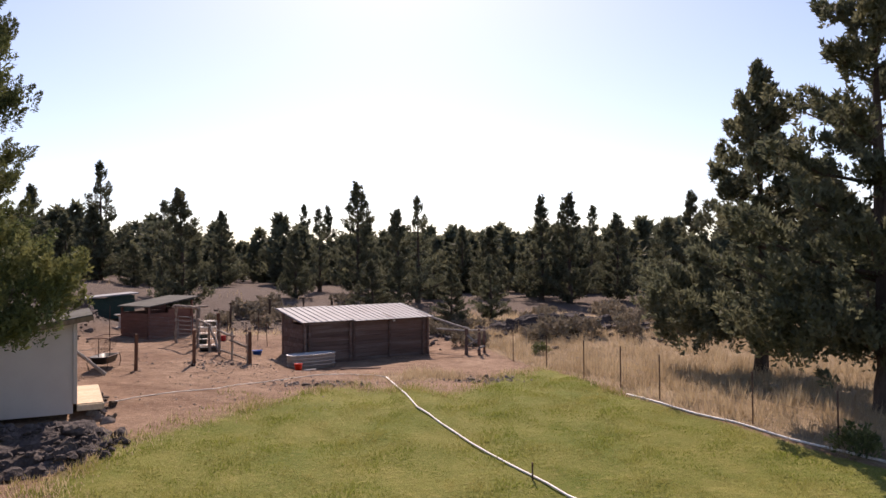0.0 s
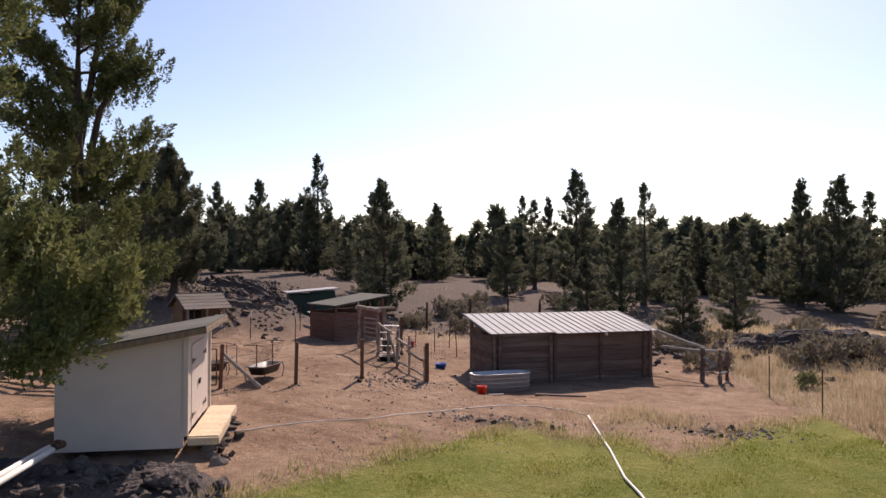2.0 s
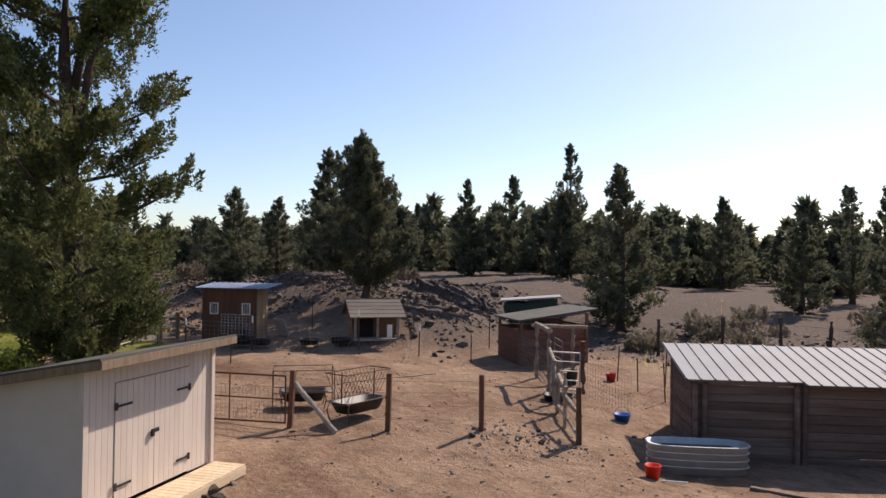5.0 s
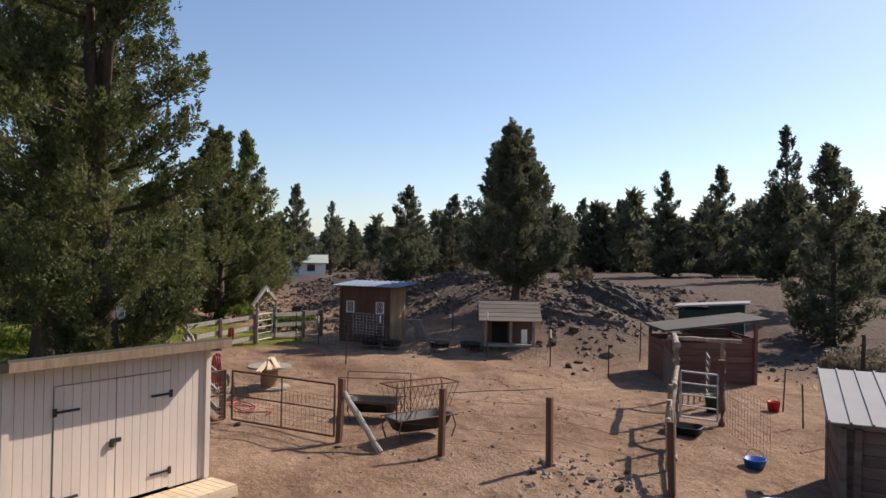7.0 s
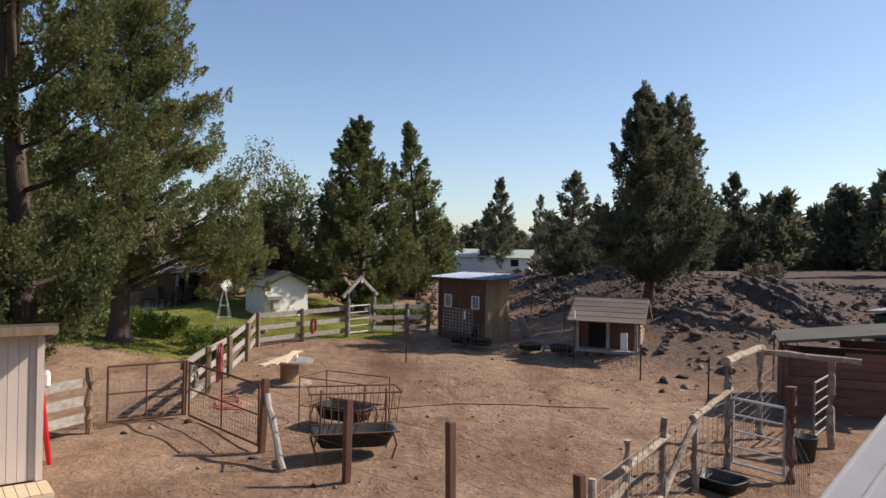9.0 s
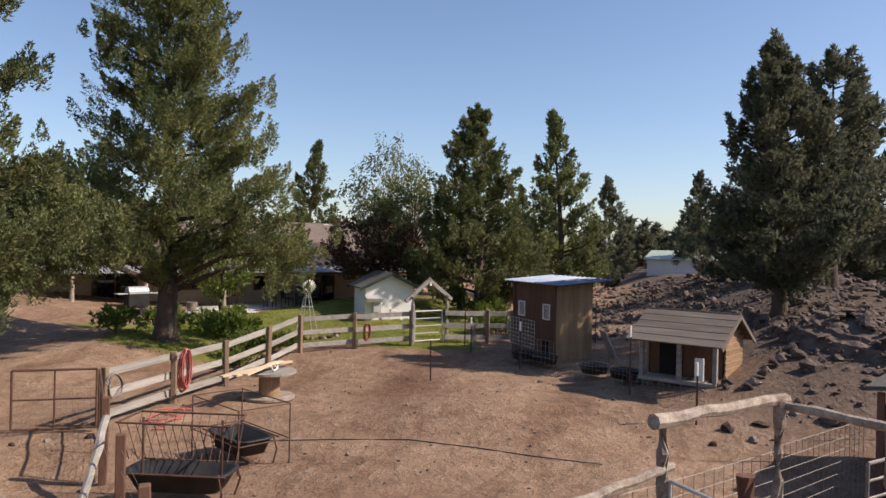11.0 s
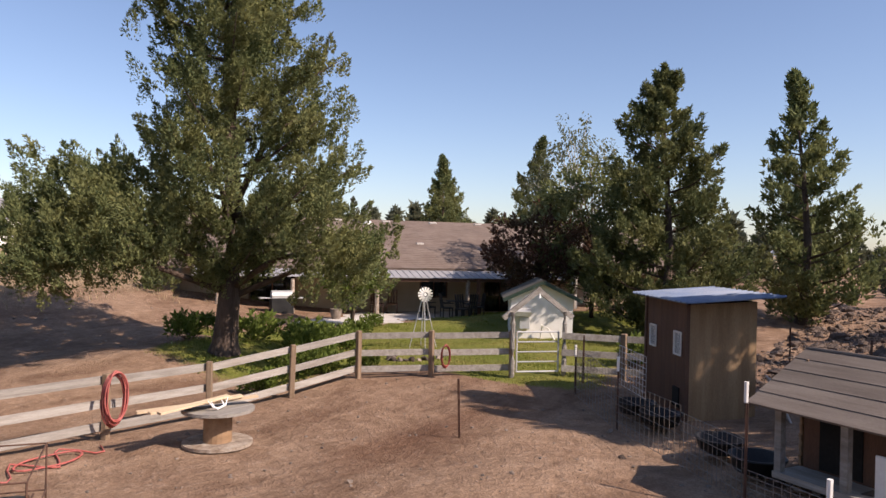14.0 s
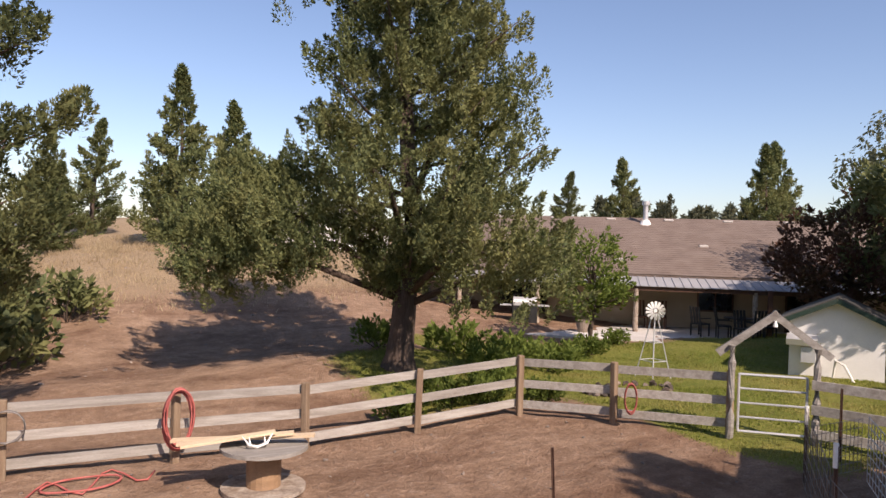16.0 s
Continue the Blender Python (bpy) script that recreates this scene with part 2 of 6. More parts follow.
GREEN_ROOF = surface("pale_green_metal_roof", (0.36, 0.43, 0.36), (0.42, 0.48, 0.41), (0.32, 0.36, 0.31), 0.5, 0.1, 1.0, 30, (1, 1, 1), 0.05, 0.002, speck=0.06)
BLACK = surface("black_rubber_plastic", (0.016, 0.016, 0.017), (0.03, 0.03, 0.03), (0.07, 0.06, 0.05), 0.5, 0, 3, 40, (1, 1, 1), 0.1, 0.003)
# near-black that paints the shade inside windows and doorways on closed walls
DARK_IN = surface("inside_shade_black", (0.012, 0.011, 0.010), (0.02, 0.018, 0.016), None, 0.9, 0, 2, 20, (1, 1, 1), 0)
RED_PLASTIC = surface("orange_red_plastic", (0.70, 0.035, 0.014), (0.75, 0.05, 0.02), (0.55, 0.04, 0.02), 0.4, 0, 3, 40, (1, 1, 1), 0.03, 0.002, speck=0.06)
RED_HOSE = surface("faded_red_hose", (0.37, 0.085, 0.070), (0.46, 0.14, 0.12), (0.30, 0.10, 0.09), 0.6, 0, 4, 40, (1, 1, 1), 0.05, 0.002)
RED_METAL = surface("bright_red_paint", (0.46, 0.012, 0.014), (0.52, 0.02, 0.02), (0.36, 0.03, 0.03), 0.45, 0, 3, 40, (1, 1, 1), 0.03, 0.002, speck=0.06)
BLUE_PLASTIC = surface("blue_plastic", (0.02, 0.10, 0.42), (0.03, 0.13, 0.50), (0.05, 0.12, 0.30), 0.45, 0, 3, 40, (1, 1, 1), 0.03, 0.002, speck=0.06)
PVC = surface("white_pvc_pipe", (0.74, 0.70, 0.62), (0.80, 0.77, 0.70), (0.58, 0.50, 0.40), 0.45, 0, 3, 40, (1, 1, 1), 0.03, 0.002, speck=0.06)
CONCRETE = surface("pale_concrete", (0.48, 0.45, 0.41), (0.56, 0.53, 0.49), (0.40, 0.36, 0.32), 0.9, 0, 1, 50, (1, 1, 1), 0.2, 0.004)
STONE = surface("field_stone", (0.20, 0.155, 0.125), (0.29, 0.235, 0.19), (0.13, 0.105, 0.09), 0.95, 0, 4, 30, (1, 1, 1), 0.7, 0.02, 0.25)
GLASS = surface("dark_window_glass", (0.012, 0.014, 0.016), (0.018, 0.02, 0.022), None, 0.05, 0, 1, 10, (1, 1, 1), 0, spec=0.6)
# distance haze is put into the hills' blue-grey base colour
HILL = surface("far_hill_haze_tint", (0.20, 0.22, 0.25), (0.23, 0.25, 0.28), None, 1.0, 0, 0.01, 0.1, (1, 1, 1), 0, spec=0.0)


# ---- builders ----
def empty_bm():
    return bmesh.new()


def bx(bm, c, s, rz=0.0, rx=0.0, ry=0.0, bevel=0.0):
    m = Matrix.Translation(c) @ Euler((radians(rx), radians(ry), radians(rz))).to_matrix().to_4x4() @ Matrix.Diagonal((*s, 1))
    vs = bmesh.ops.create_cube(bm, size=1, matrix=m)["verts"]
    if bevel:
        es = {e for v in vs for e in v.link_edges}
        bmesh.ops.bevel(bm, geom=list(es), offset=bevel, segments=1, affect="EDGES")
    return bm


def rod(bm, a, b, r, n=7, r2=None):
    a, b = Vector(a), Vector(b)
    d = b - a
    q = d.to_track_quat("Z", "Y").to_matrix().to_4x4()
    bmesh.ops.create_cone(bm, cap_ends=True, segments=n, radius1=r, radius2=r if r2 is None else r2, depth=d.length, matrix=Matrix.Translation((a + b) / 2) @ q)
    return bm


def bar(bm, a, b, w, h, roll=0.0):
    """A squared bar from a to b, w wide and h high."""
    a, b = Vector(a), Vector(b)
    d = b - a
    x = d.normalized()
    up = Vector((0, 0, 1)) if abs(x.z) < 0.95 else Vector((0, 1, 0))
    y = up.cross(x).normalized()
    z = x.cross(y)
    m = Matrix.Translation((a + b) / 2) @ Matrix((x, y, z)).transposed().to_4x4() @ pose(0, 0, 0, roll) @ Matrix.Diagonal((d.length, w, h, 1))
    bmesh.ops.create_cube(bm, size=1, matrix=m)
    return bm


def limb(bm, pts, radii, n=7):
    """A bent tapering tube through pts."""
    rings = []
    for i, p in enumerate(pts):
        p = Vector(p)
        d = (Vector(pts[min(i + 1, len(pts) - 1)]) - Vector(pts[max(i - 1, 0)])).normalized()
        q = d.to_track_quat("Z", "Y")
        rings.append([bm.verts.new(p + q @ Vector((math.cos(k * math.tau / n), math.sin(k * math.tau / n), 0)) * radii[i]) for k in range(n)])
    for r0, r1 in zip(rings, rings[1:]):
        for k in range(n):
            bm.faces.new((r0[k], r0[(k + 1) % n], r1[(k + 1) % n], r1[k]))
    bm.faces.new(rings[-1]), bm.faces.new(list(reversed(rings[0])))
    return bm


def mesh_of(name, bm, material, smooth=False):
    me = bpy.data.meshes.new(name)
    bm.normal_update()
    bm.to_mesh(me)
    bm.free()
    me.materials.append(material)
    if smooth:
        me.polygons.foreach_set("use_smooth", [True] * len(me.polygons))
    return me


def part(name, bm, material, parent, label="", smooth=False):
    ob = new(name, bm if isinstance(bm, bpy.types.Mesh) else mesh_of(name, bm, material, smooth))
    ob.parent = parent
    if label:
        ob["label"] = label
    return ob


def thing(name, m, label, category, group="", kind=""):
    ob = new(name)
    ob.empty_display_size = 0.2
    ob.matrix_basis = m
    return tagged(ob, label, category, group, kind)


def single(name, bm, material, m, label, category, group="", kind="", smooth=False):
    ob = new(name, bm if isinstance(bm, bpy.types.Mesh) else mesh_of(name, bm, material, smooth))
    ob.matrix_basis = m
    return tagged(ob, label, category, group, kind)


def raw_mesh(name, co, tris, material, smooth=False):
    """A mesh from arrays that are worked out by formula."""
    me = bpy.data.meshes.new(name)
    k = tris.shape[1]
    me.vertices.add(len(co)), me.loops.add(tris.size), me.polygons.add(len(tris))
    me.vertices.foreach_set("co", np.asarray(co, np.float32).ravel())
    me.loops.foreach_set("vertex_index", tris.astype(np.int32).ravel())
    me.polygons.foreach_set("loop_start", np.arange(0, tris.size, k, dtype=np.int32))
    me.polygons.foreach_set("use_smooth", np.full(len(tris), smooth))
    me.update()
    me.validate()
    me.materials.append(material)
    return me


# ---- ground ----
def ease(v, a, b):
    s = np.clip((v - a) / (b - a), 0, 1)
    return s * s * (3 - 2 * s)


def bump_at(x, y, cx, cy, rx, ry, h):
    return h * np.exp(-(((x - cx) / rx) ** 2 + ((y - cy) / ry) ** 2))


def height(x, y):
    """The lie of the land in metres."""
    x, y = np.asarray(x, float), np.asarray(y, float)
    west = ease(-x, 5, 13)
    z = 0.46 * ease(y, 11, 24) * (1 - 0.35 * ease(x, 4, 12))
    z = z + 0.36 * west * ease(y, 14, 20)
    z = z + 0.30 * ease(-x, 18, 26)
    z = z + bump_at(x, y, -18.2, 29.3, 2.6, 2.2, 0.28)
    z = z + 0.45 * ease(-x, 16, 20) * ease(y, 30, 34)
    z = z + 1.25 * ease(-x - 0.3 * (y - 34), 14.5, 22) * ease(y, 32.5, 37.5)
    z = z + 1.0 * ease(y, 40, 66) * (1 - 0.5 * ease(-x, 15, 30))
    z = z + 0.6 * ease(-x, 11, 16) * ease(-y, -20.8, -16.3) * (1 - ease(-x, 24, 28))
    z = z + 0.5 * ease(-(0.643 * x + 0.766 * y), 3.5, 8.5) * ease(-x, 24, 28)
    z = z + bump_at(x, y, -20.8, 43.8, 3.6, 3.2, -0.75)
    hill = ease(-x, 8, 17) * ease(-y, -19, 3)
    z = z + 2.7 * hill * (1 - 0.6 * ease(-x, 26, 44)) + 2.0 * ease(-x, 9, 20) * ease(-y, 0, 40)
    z = z + bump_at(x, y, -21.5, 17.8, 3.2, 2.6, 0.30)
    z = z + bump_at(x, y, -30, 40, 7, 4, 0.5)
    z = z + bump_at(x, y, 16, 44, 14, 6, 0.9)
    z = z + bump_at(x, y, -12.4, 24.3, 2.5, 1.8, -0.14) + bump_at(x, y, -9.3, 27.0, 1.2, 1.0, 0.10)
    z = z - 0.27 * ease(x, -7.4, -5.2) * ease(y, 26.2, 29.0) * (1 - 0.6 * ease(y, 36, 42))
    z = z - 1.3 * ease(-x, 48, 66) * ease(y, 24, 30)
    return z


def rough(x, y):
    w = 0.035 * np.sin(1.7 * x + 0.6 * np.sin(1.1 * y)) * np.sin(1.4 * y + 0.8 * np.sin(0.9 * x))
    w = w + 0.016 * np.sin(4.3 * x + 1.9 * y) * np.sin(3.1 * y - 1.3 * x + 1) + 0.012 * np.sin(7.1 * x - 5 * y) * np.sin(6.3 * y + 2.2 * x)
    return w


def gz(x, y):
    return float(height(x, y) + rough(x, y))


def field_edge(y):
    return 3.0 + 0.28 * (31 - y) + 0.29 * np.maximum(22 - y, 0)


def lawn_mask(x, y):
    a = ease(x + 8.3 - 0.10 * y - 0.9 * np.sin(0.7 * y), -1.6, 1.4) * (1 - ease(y - 22.4 + 0.9 * np.sin(0.8 * x) - 1.5 * x * (x > 0) + 0.5 * np.sin(2.3 * x), -1.6, 1.4)) * (1 - ease(x - field_edge(y), -0.5, 0.3)) * (1 - ease(y, 29.5, 31.5))
    b = ease(-x - 24.4, 0, 1) * (1 - ease(y - 27.5 - 0.2 * (x + 26), -0.8, 0.8)) * ease(y - 13.5 + 0.5 * (x + 26), -0.8, 1) * (1 - ease(-x, 38, 41))
    c = ease(-x - 20.5, 0, 1.5) * (1 - ease(y - 22.0, -0.8, 0.3)) * ease(y - 17.0, -0.8, 0.8) * (1 - ease(-x, 38, 41)) * 0.9
    return np.clip(np.maximum(np.maximum(a, b), c), 0, 1)


def dry_mask(x, y):
    a = ease(x - field_edge(y), -0.3, 0.6) * ease(y, 4, 8) * (1 - ease(y, 40, 58))
    b = bump_at(x, y, -0.6, 25.2, 2.0, 1.0, 0.9)
    c = 0.72 * ease(-x, 9, 14) * ease(-y, -13, -4)
    d = 0.15 * ease(-x, -3, 6) * ease(y, 44, 60)
    e = bump_at(x, y, -10.5, 38.5, 2.0, 1.5, 0.7)
    return np.clip(np.maximum.reduce([a, b, c, d, e]), 0, 1)


def rocky_mask(x, y):
    return np.clip(ease(-x, 14, 20) * ease(y, 32, 36) + 0.95 * ease(y, 37.5, 42), 0, 1)


def damp_mask(x, y):
    return np.clip(bump_at(x, y, -20.6, 26.6, 2.6, 0.7, 0.8) + bump_at(x, y, -12.2, 28.8, 1.5, 1.2, 0.5) + bump_at(x, y, -9, 34, 2, 1.2, 0.3), 0, 1)


def axis(lo, hi, step, far):
    core = np.arange(lo, hi + step, step)
    out, s, left, right = step, step, [], []
    while out < far:
        s *= 1.16
        left.append(lo - out), right.append(core[-1] + out)
        out += s
    return np.concatenate([left[::-1], core, right])


gx, gy = axis(-46, 14, 0.3, 2600), axis(2, 48, 0.3, 2600)
X, Y = np.meshgrid(gx, gy)
Zg = height(X, Y) + rough(X, Y)
nx, ny = len(gx), len(gy)
idx = np.arange(nx * ny).reshape(ny, nx)
quads = np.stack([idx[:-1, :-1], idx[:-1, 1:], idx[1:, 1:], idx[1:, :-1]], -1).reshape(-1, 4)
me = raw_mesh("ground", np.stack([X, Y, Zg], -1).reshape(-1, 3), quads, GROUND, True)
for key, fn in (("lawn", lawn_mask), ("dry", dry_mask), ("rocky", rocky_mask), ("damp", damp_mask)):
    at = me.attributes.new(key, "FLOAT", "POINT")
    at.data.foreach_set("value", fn(X, Y).ravel().astype(np.float32))
tagged(new("ground", me), "reddish brown bare dirt with mown lawn, dry grass and lava rubble", "ground", kind="structure")


# ---- trees ----
def sprays(rng, centres, radii, count, size, up=0.6, slim=0.27, tri=False):
    """Small leaf sprays round each centre, each one slim blade that points out and up."""
    k = len(centres)
    c = np.repeat(centres, count, 0)
    r = np.repeat(radii, count)
    mid = centres.mean(0)
    out = centres - mid * np.array([1, 1, 0])
    out[:, 2] = 0
    out /= np.linalg.norm(out, axis=1)[:, None] + 1e-6
    ax = out * 0.55 + np.array([0, 0, up * 1.6]) + rng.normal(size=centres.shape) * 0.28
    ax /= np.linalg.norm(ax, axis=1)[:, None]
    ax = np.repeat(ax, count, 0)
    t = rng.uniform(0, 1, k * count)
    d = rng.normal(size=(k * count, 3))
    d -= ax * (d * ax).sum(1)[:, None]
    d /= np.linalg.norm(d, axis=1)[:, None]
    # each clump is a tuft: wide below, drawn to a point
    p = c + ax * ((t - 0.4) * 2.6 * r)[:, None] + d * (r * 0.95 * (1.02 - t ** 1.3) * rng.uniform(0.15, 1, k * count) ** 0.5)[:, None]
    a = d * 0.55 + ax * (0.75 if up > 0 else 0.9) + rng.normal(size=d.shape) * 0.32
    a /= np.linalg.norm(a, axis=1)[:, None]
    s = np.cross(a, rng.normal(size=d.shape))
    s /= np.linalg.norm(s, axis=1)[:, None] + 1e-9
    L = (size * rng.uniform(0.5, 1.6, k * count))[:, None]
    n = k * count
    if tri:
        co = np.stack([p - s * L * slim * 1.25, p + a * L * 1.15, p + a * L * 0.15 + s * L * slim * 1.1], 1)
    else:
        co = np.stack([p, p + a * L * 0.5 + s * L * slim, p + a * L * 1.15, p + a * L * 0.45 - s * L * slim], 1)
    m = co.shape[1]
    return co.reshape(-1, 3), np.arange(n * m).reshape(n, m)


def profile(h, lean):
    return max(0.03, (1 - h) ** lean) * min(1.0, (h + 0.06) / 0.18)


def juniper(seed, H, R, clear, clumps, count, size, leaf, lean=0.8, ragged=0.35, lobes=(), tri=False, fat=1.0, tuft=1.0):
    """Trunk with limbs and a ragged crown in many clumps of sprays. lobes: (x, y, z, radius, clumps) of heavy low boughs."""
    rng = np.random.default_rng(seed)
    root = thing("juniper_tree", Matrix(), "", "tree", "juniper trees")
    bm = empty_bm()
    sway = rng.uniform(-0.25, 0.25, 2)
    axis_at = lambda z: Vector((sway[0] * math.sin(z * 0.5), sway[1] * math.sin(z * 0.42 + 1) - sway[1] * math.sin(1), z))
    r0 = (0.016 * H + 0.06) * fat
    zs = [-0.25, 0.05, 0.3, 0.8, 0.15 * H, 0.35 * H, 0.6 * H, 0.8 * H, 0.96 * H]
    limb(bm, [axis_at(z) if z > 0 else (0, 0, z) for z in zs], [r0 * 1.7, r0 * 1.45, r0 * 1.15, r0, r0 * 0.9, r0 * 0.7, r0 * 0.42, r0 * 0.22, 0.02], 9)
    centres, radii = [], []
    phase = rng.uniform(0, 6.28, 4)
    boughs = int(clumps ** 0.5 * (1.9 if clumps < 400 else 1.6))
    tries = []
    for i in range(boughs):
        h = (i + rng.uniform(0, 1)) / boughs
        h = h ** 1.12
        ang = i * 2.39996 + rng.normal() * 0.3
        wob = 1 + ragged * (math.sin(2 * ang + phase[0] + 5 * h) * 0.45 + math.sin(3 * ang + phase[1] - 9 * h) * 0.3 + rng.normal() * 0.45)
        tries.append((h, ang, max(0.25, wob)))
    per = max(2, clumps // boughs)
    for i, (h, ang, wob) in enumerate(tries):
        rad = R * profile(h, lean) * wob
        z = H * (clear + (1 - clear) * h)
        foot = axis_at(max(0.3, z - 0.25 * rad))
        tip = axis_at(z) + Vector((math.cos(ang) * rad, math.sin(ang) * rad, 0.12 * rad + 0.1))
        if rad > 0.35:
            mid = foot.lerp(tip, 0.5) + Vector((0, 0, -0.08 * rad))
            limb(bm, [foot, mid, tip], [0.02 + 0.016 * rad, 0.014 + 0.009 * rad, 0.007], 5)
        n = max(2, int(per * (0.55 + 0.9 * rad / R)))
        for k in range(n):
            f = rng.uniform(0.08, 1.0) ** 0.6
            side = rng.normal() * 0.19 * rad * f + rng.normal() * 0.08
            p = foot.lerp(tip, f) + Vector((-math.sin(ang) * side, math.cos(ang) * side, rng.normal() * 0.16 + 0.1 * f))
            centres.append(p)
            radii.append(tuft * (0.17 + 0.055 * R) * rng.uniform(0.6, 1.35) * (1.15 - 0.4 * h))
    for lx, ly, lz, lr, ln in lobes:
        limb(bm, [axis_at(lz * 0.6), axis_at(lz * 0.8).lerp(Vector((lx, ly, lz)), 0.5), (lx, ly, lz)], [0.10, 0.07, 0.03], 6)
        for k in range(ln):
            d = Vector(rng.normal(size=3)).normalized() * lr * rng.uniform(0.25, 1.0) ** 0.6 * (1 + 0.25 * rng.normal())
            centres.append(Vector((lx + d.x, ly + d.y, lz + d.z * 0.8)))
            radii.append(tuft * (0.18 + 0.06 * R) * rng.uniform(0.55, 1.35))
    for k in range(int(rng.integers(4, 8))):
        z = H * rng.uniform(0.90, 1.02)
        centres.append(axis_at(z) + Vector((rng.normal() * 0.14, rng.normal() * 0.14, 0)))
        radii.append(0.13)
    part("trunk", bm, BARK, root, "shaggy brown bark", True)
    co, q = sprays(rng, np.array([tuple(c) for c in centres]), np.array(radii), count, size, tri=tri)
    part("crown", raw_mesh("crown", co, q, leaf), leaf, root)
    return root


def drop(root, x, y, s, turn, label, sink=0.05, zs=1.0):
    root.matrix_basis = pose(x, y, gz(x, y) - sink, 0, 0, turn)
    root.scale = (s, s, s * zs)
    root["label"] = label
    return root


# the great trees of the yard
drop(juniper(11, 12.4, 3.1, 0.16, 1050, 165, 0.062, JUNIPER, 0.42, 0.45, ((2.7, -0.9, 3.1, 1.9, 190), (3.9, -1.2, 2.6, 1.1, 80), (3.0, -2.1, 3.7, 1.4, 150), (-0.2, 3.3, 2.8, 1.5, 100), (-2.2, 2.4, 2.4, 1.1, 48), (1.5, 1.2, 4.6, 1.2, 48), (0.2, 0.1, 7.8, 2.0, 110), (0.3, 0.6, 9.8, 1.6, 100), (-1.0, 1.6, 6.2, 1.6, 74)), True, 1.15, 0.66), -22.6, 18.7, 1, 0, "tall old juniper with a dense ragged crown beside the lawn")
drop(juniper(12, 12.4, 2.5, 0.14, 960, 150, 0.062, JUNIPER, 0.52, 0.28, ((0.4, 0.6, 10.2, 0.7, 50), (0.9, 0.2, 8.2, 0.7, 45)), True, 1.0, 0.68), -13.25, 19.85, 1, 0, "tall juniper growing close behind the cream shed")
drop(juniper(17, 10.4, 2.2, 0.32, 420, 140, 0.062, JUNIPER, 0.6, 0.45, ((3.4, 1.0, 3.9, 0.75, 60), (3.0, 0.4, 3.2, 0.6, 36), (2.4, 0.9, 4.5, 0.8, 55), (2.2, 0.4, 8.0, 0.6, 34)), True, 1.0, 0.72), -10.8, 13.2, 1, 0, "juniper with drooping boughs at the lava ledge")
drop(juniper(13, 7.2, 2.5, 0.12, 760, 84, 0.09, JUNIPER_DARK, 0.78, 0.22, (), True, 1.0, 0.72), -24.1, 36.1, 1, 0, "broad dark juniper on the lava ridge behind the coop")
drop(juniper(18, 7.1, 1.7, 0.34, 380, 84, 0.09, JUNIPER_DARK, 0.34, 0.3, (), True, 1.0, 0.72), -27.7, 38.5, 1, 40, "rounded dark juniper with a bare trunk on the lava ridge")
drop(juniper(14, 8.9, 3.4, 0.06, 980, 84, 0.10, JUNIPER, 0.70, 0.2, (), True, 1.0, 0.66), -35.5, 26.1, 1.03, 130, "full yellowish green juniper beside the well house")
drop(juniper(15, 10.8, 2.9, 0.14, 760, 74, 0.13, JUNIPER_DARK, 0.8, 0.42, ((-2.6, 1.0, 2.4, 1.5, 130), (-1.8, -1.2, 2.2, 1.3, 100)), True, 1.0, 0.68), 11.5, 26.5, 1, 0, "tall dark juniper standing in the dry field")
drop(juniper(16, 13.6, 3.0, 0.10, 820, 74, 0.13, JUNIPER_DARK, 0.6, 0.48, ((-2.2, 0.5, 2.6, 1.6, 130),), True, 1.0, 0.68), 12.0, 19.8, 1, 20, "very tall dark juniper at the field fence")

KINDS = [juniper(21, 9, 2.6, 0.03, 520, 36, 0.15, JUNIPER_DARK, 0.82, 0.22, (), True, 1.0, 0.72), juniper(22, 9, 2.2, 0.05, 460, 36, 0.15, JUNIPER_DARK, 0.85, 0.3, (), True, 1.0, 0.72),
         juniper(23, 9, 3.2, 0.03, 580, 36, 0.15, JUNIPER_DARK, 0.75, 0.25, (), True, 1.0, 0.72), juniper(24, 9, 2.3, 0.08, 330, 34, 0.14, JUNIPER_DARK, 0.8, 0.5, (), True, 1.0, 0.68), juniper(25, 9, 2.8, 0.03, 600, 40, 0.14, JUNIPER, 0.8, 0.22, (), True, 1.0, 0.72),
         juniper(26, 9, 3.0, 0.02, 260, 24, 0.34, JUNIPER_DARK, 0.85, 0.3, (), True, 1.0, 0.8), juniper(27, 9, 3.5, 0.02, 280, 24, 0.34, JUNIPER_DARK, 0.75, 0.3, (), True, 1.0, 0.8)]
KIND_LABELS = ["dark green juniper of the woods behind the yard", "slim dark juniper with gaps in its crown", "broad bushy dark juniper",
               "thin ragged juniper with bare limbs showing", "cone-shaped yellowish green juniper",
               "distant juniper in the hazy woods", "distant rounded juniper in the hazy woods"]
used = set()


def plant(kind, x, y, top, turn):
    """A tree of that kind, whose tip reaches the height top."""
    z = gz(x, y)
    s = max(0.25, (top - z) / 9.1)
    if kind in used:
        root = copy_thing(KINDS[kind], Matrix())
    else:
        root, _ = KINDS[kind], used.add(kind)
    root.matrix_basis = pose(x, y, z - 0.08, 0, 0, turn)
    wide = 0.75 + 0.25 / max(s, 0.4)
    root.scale = (s * wide, s * wide, s)
    root["label"] = KIND_LABELS[kind]
    return root


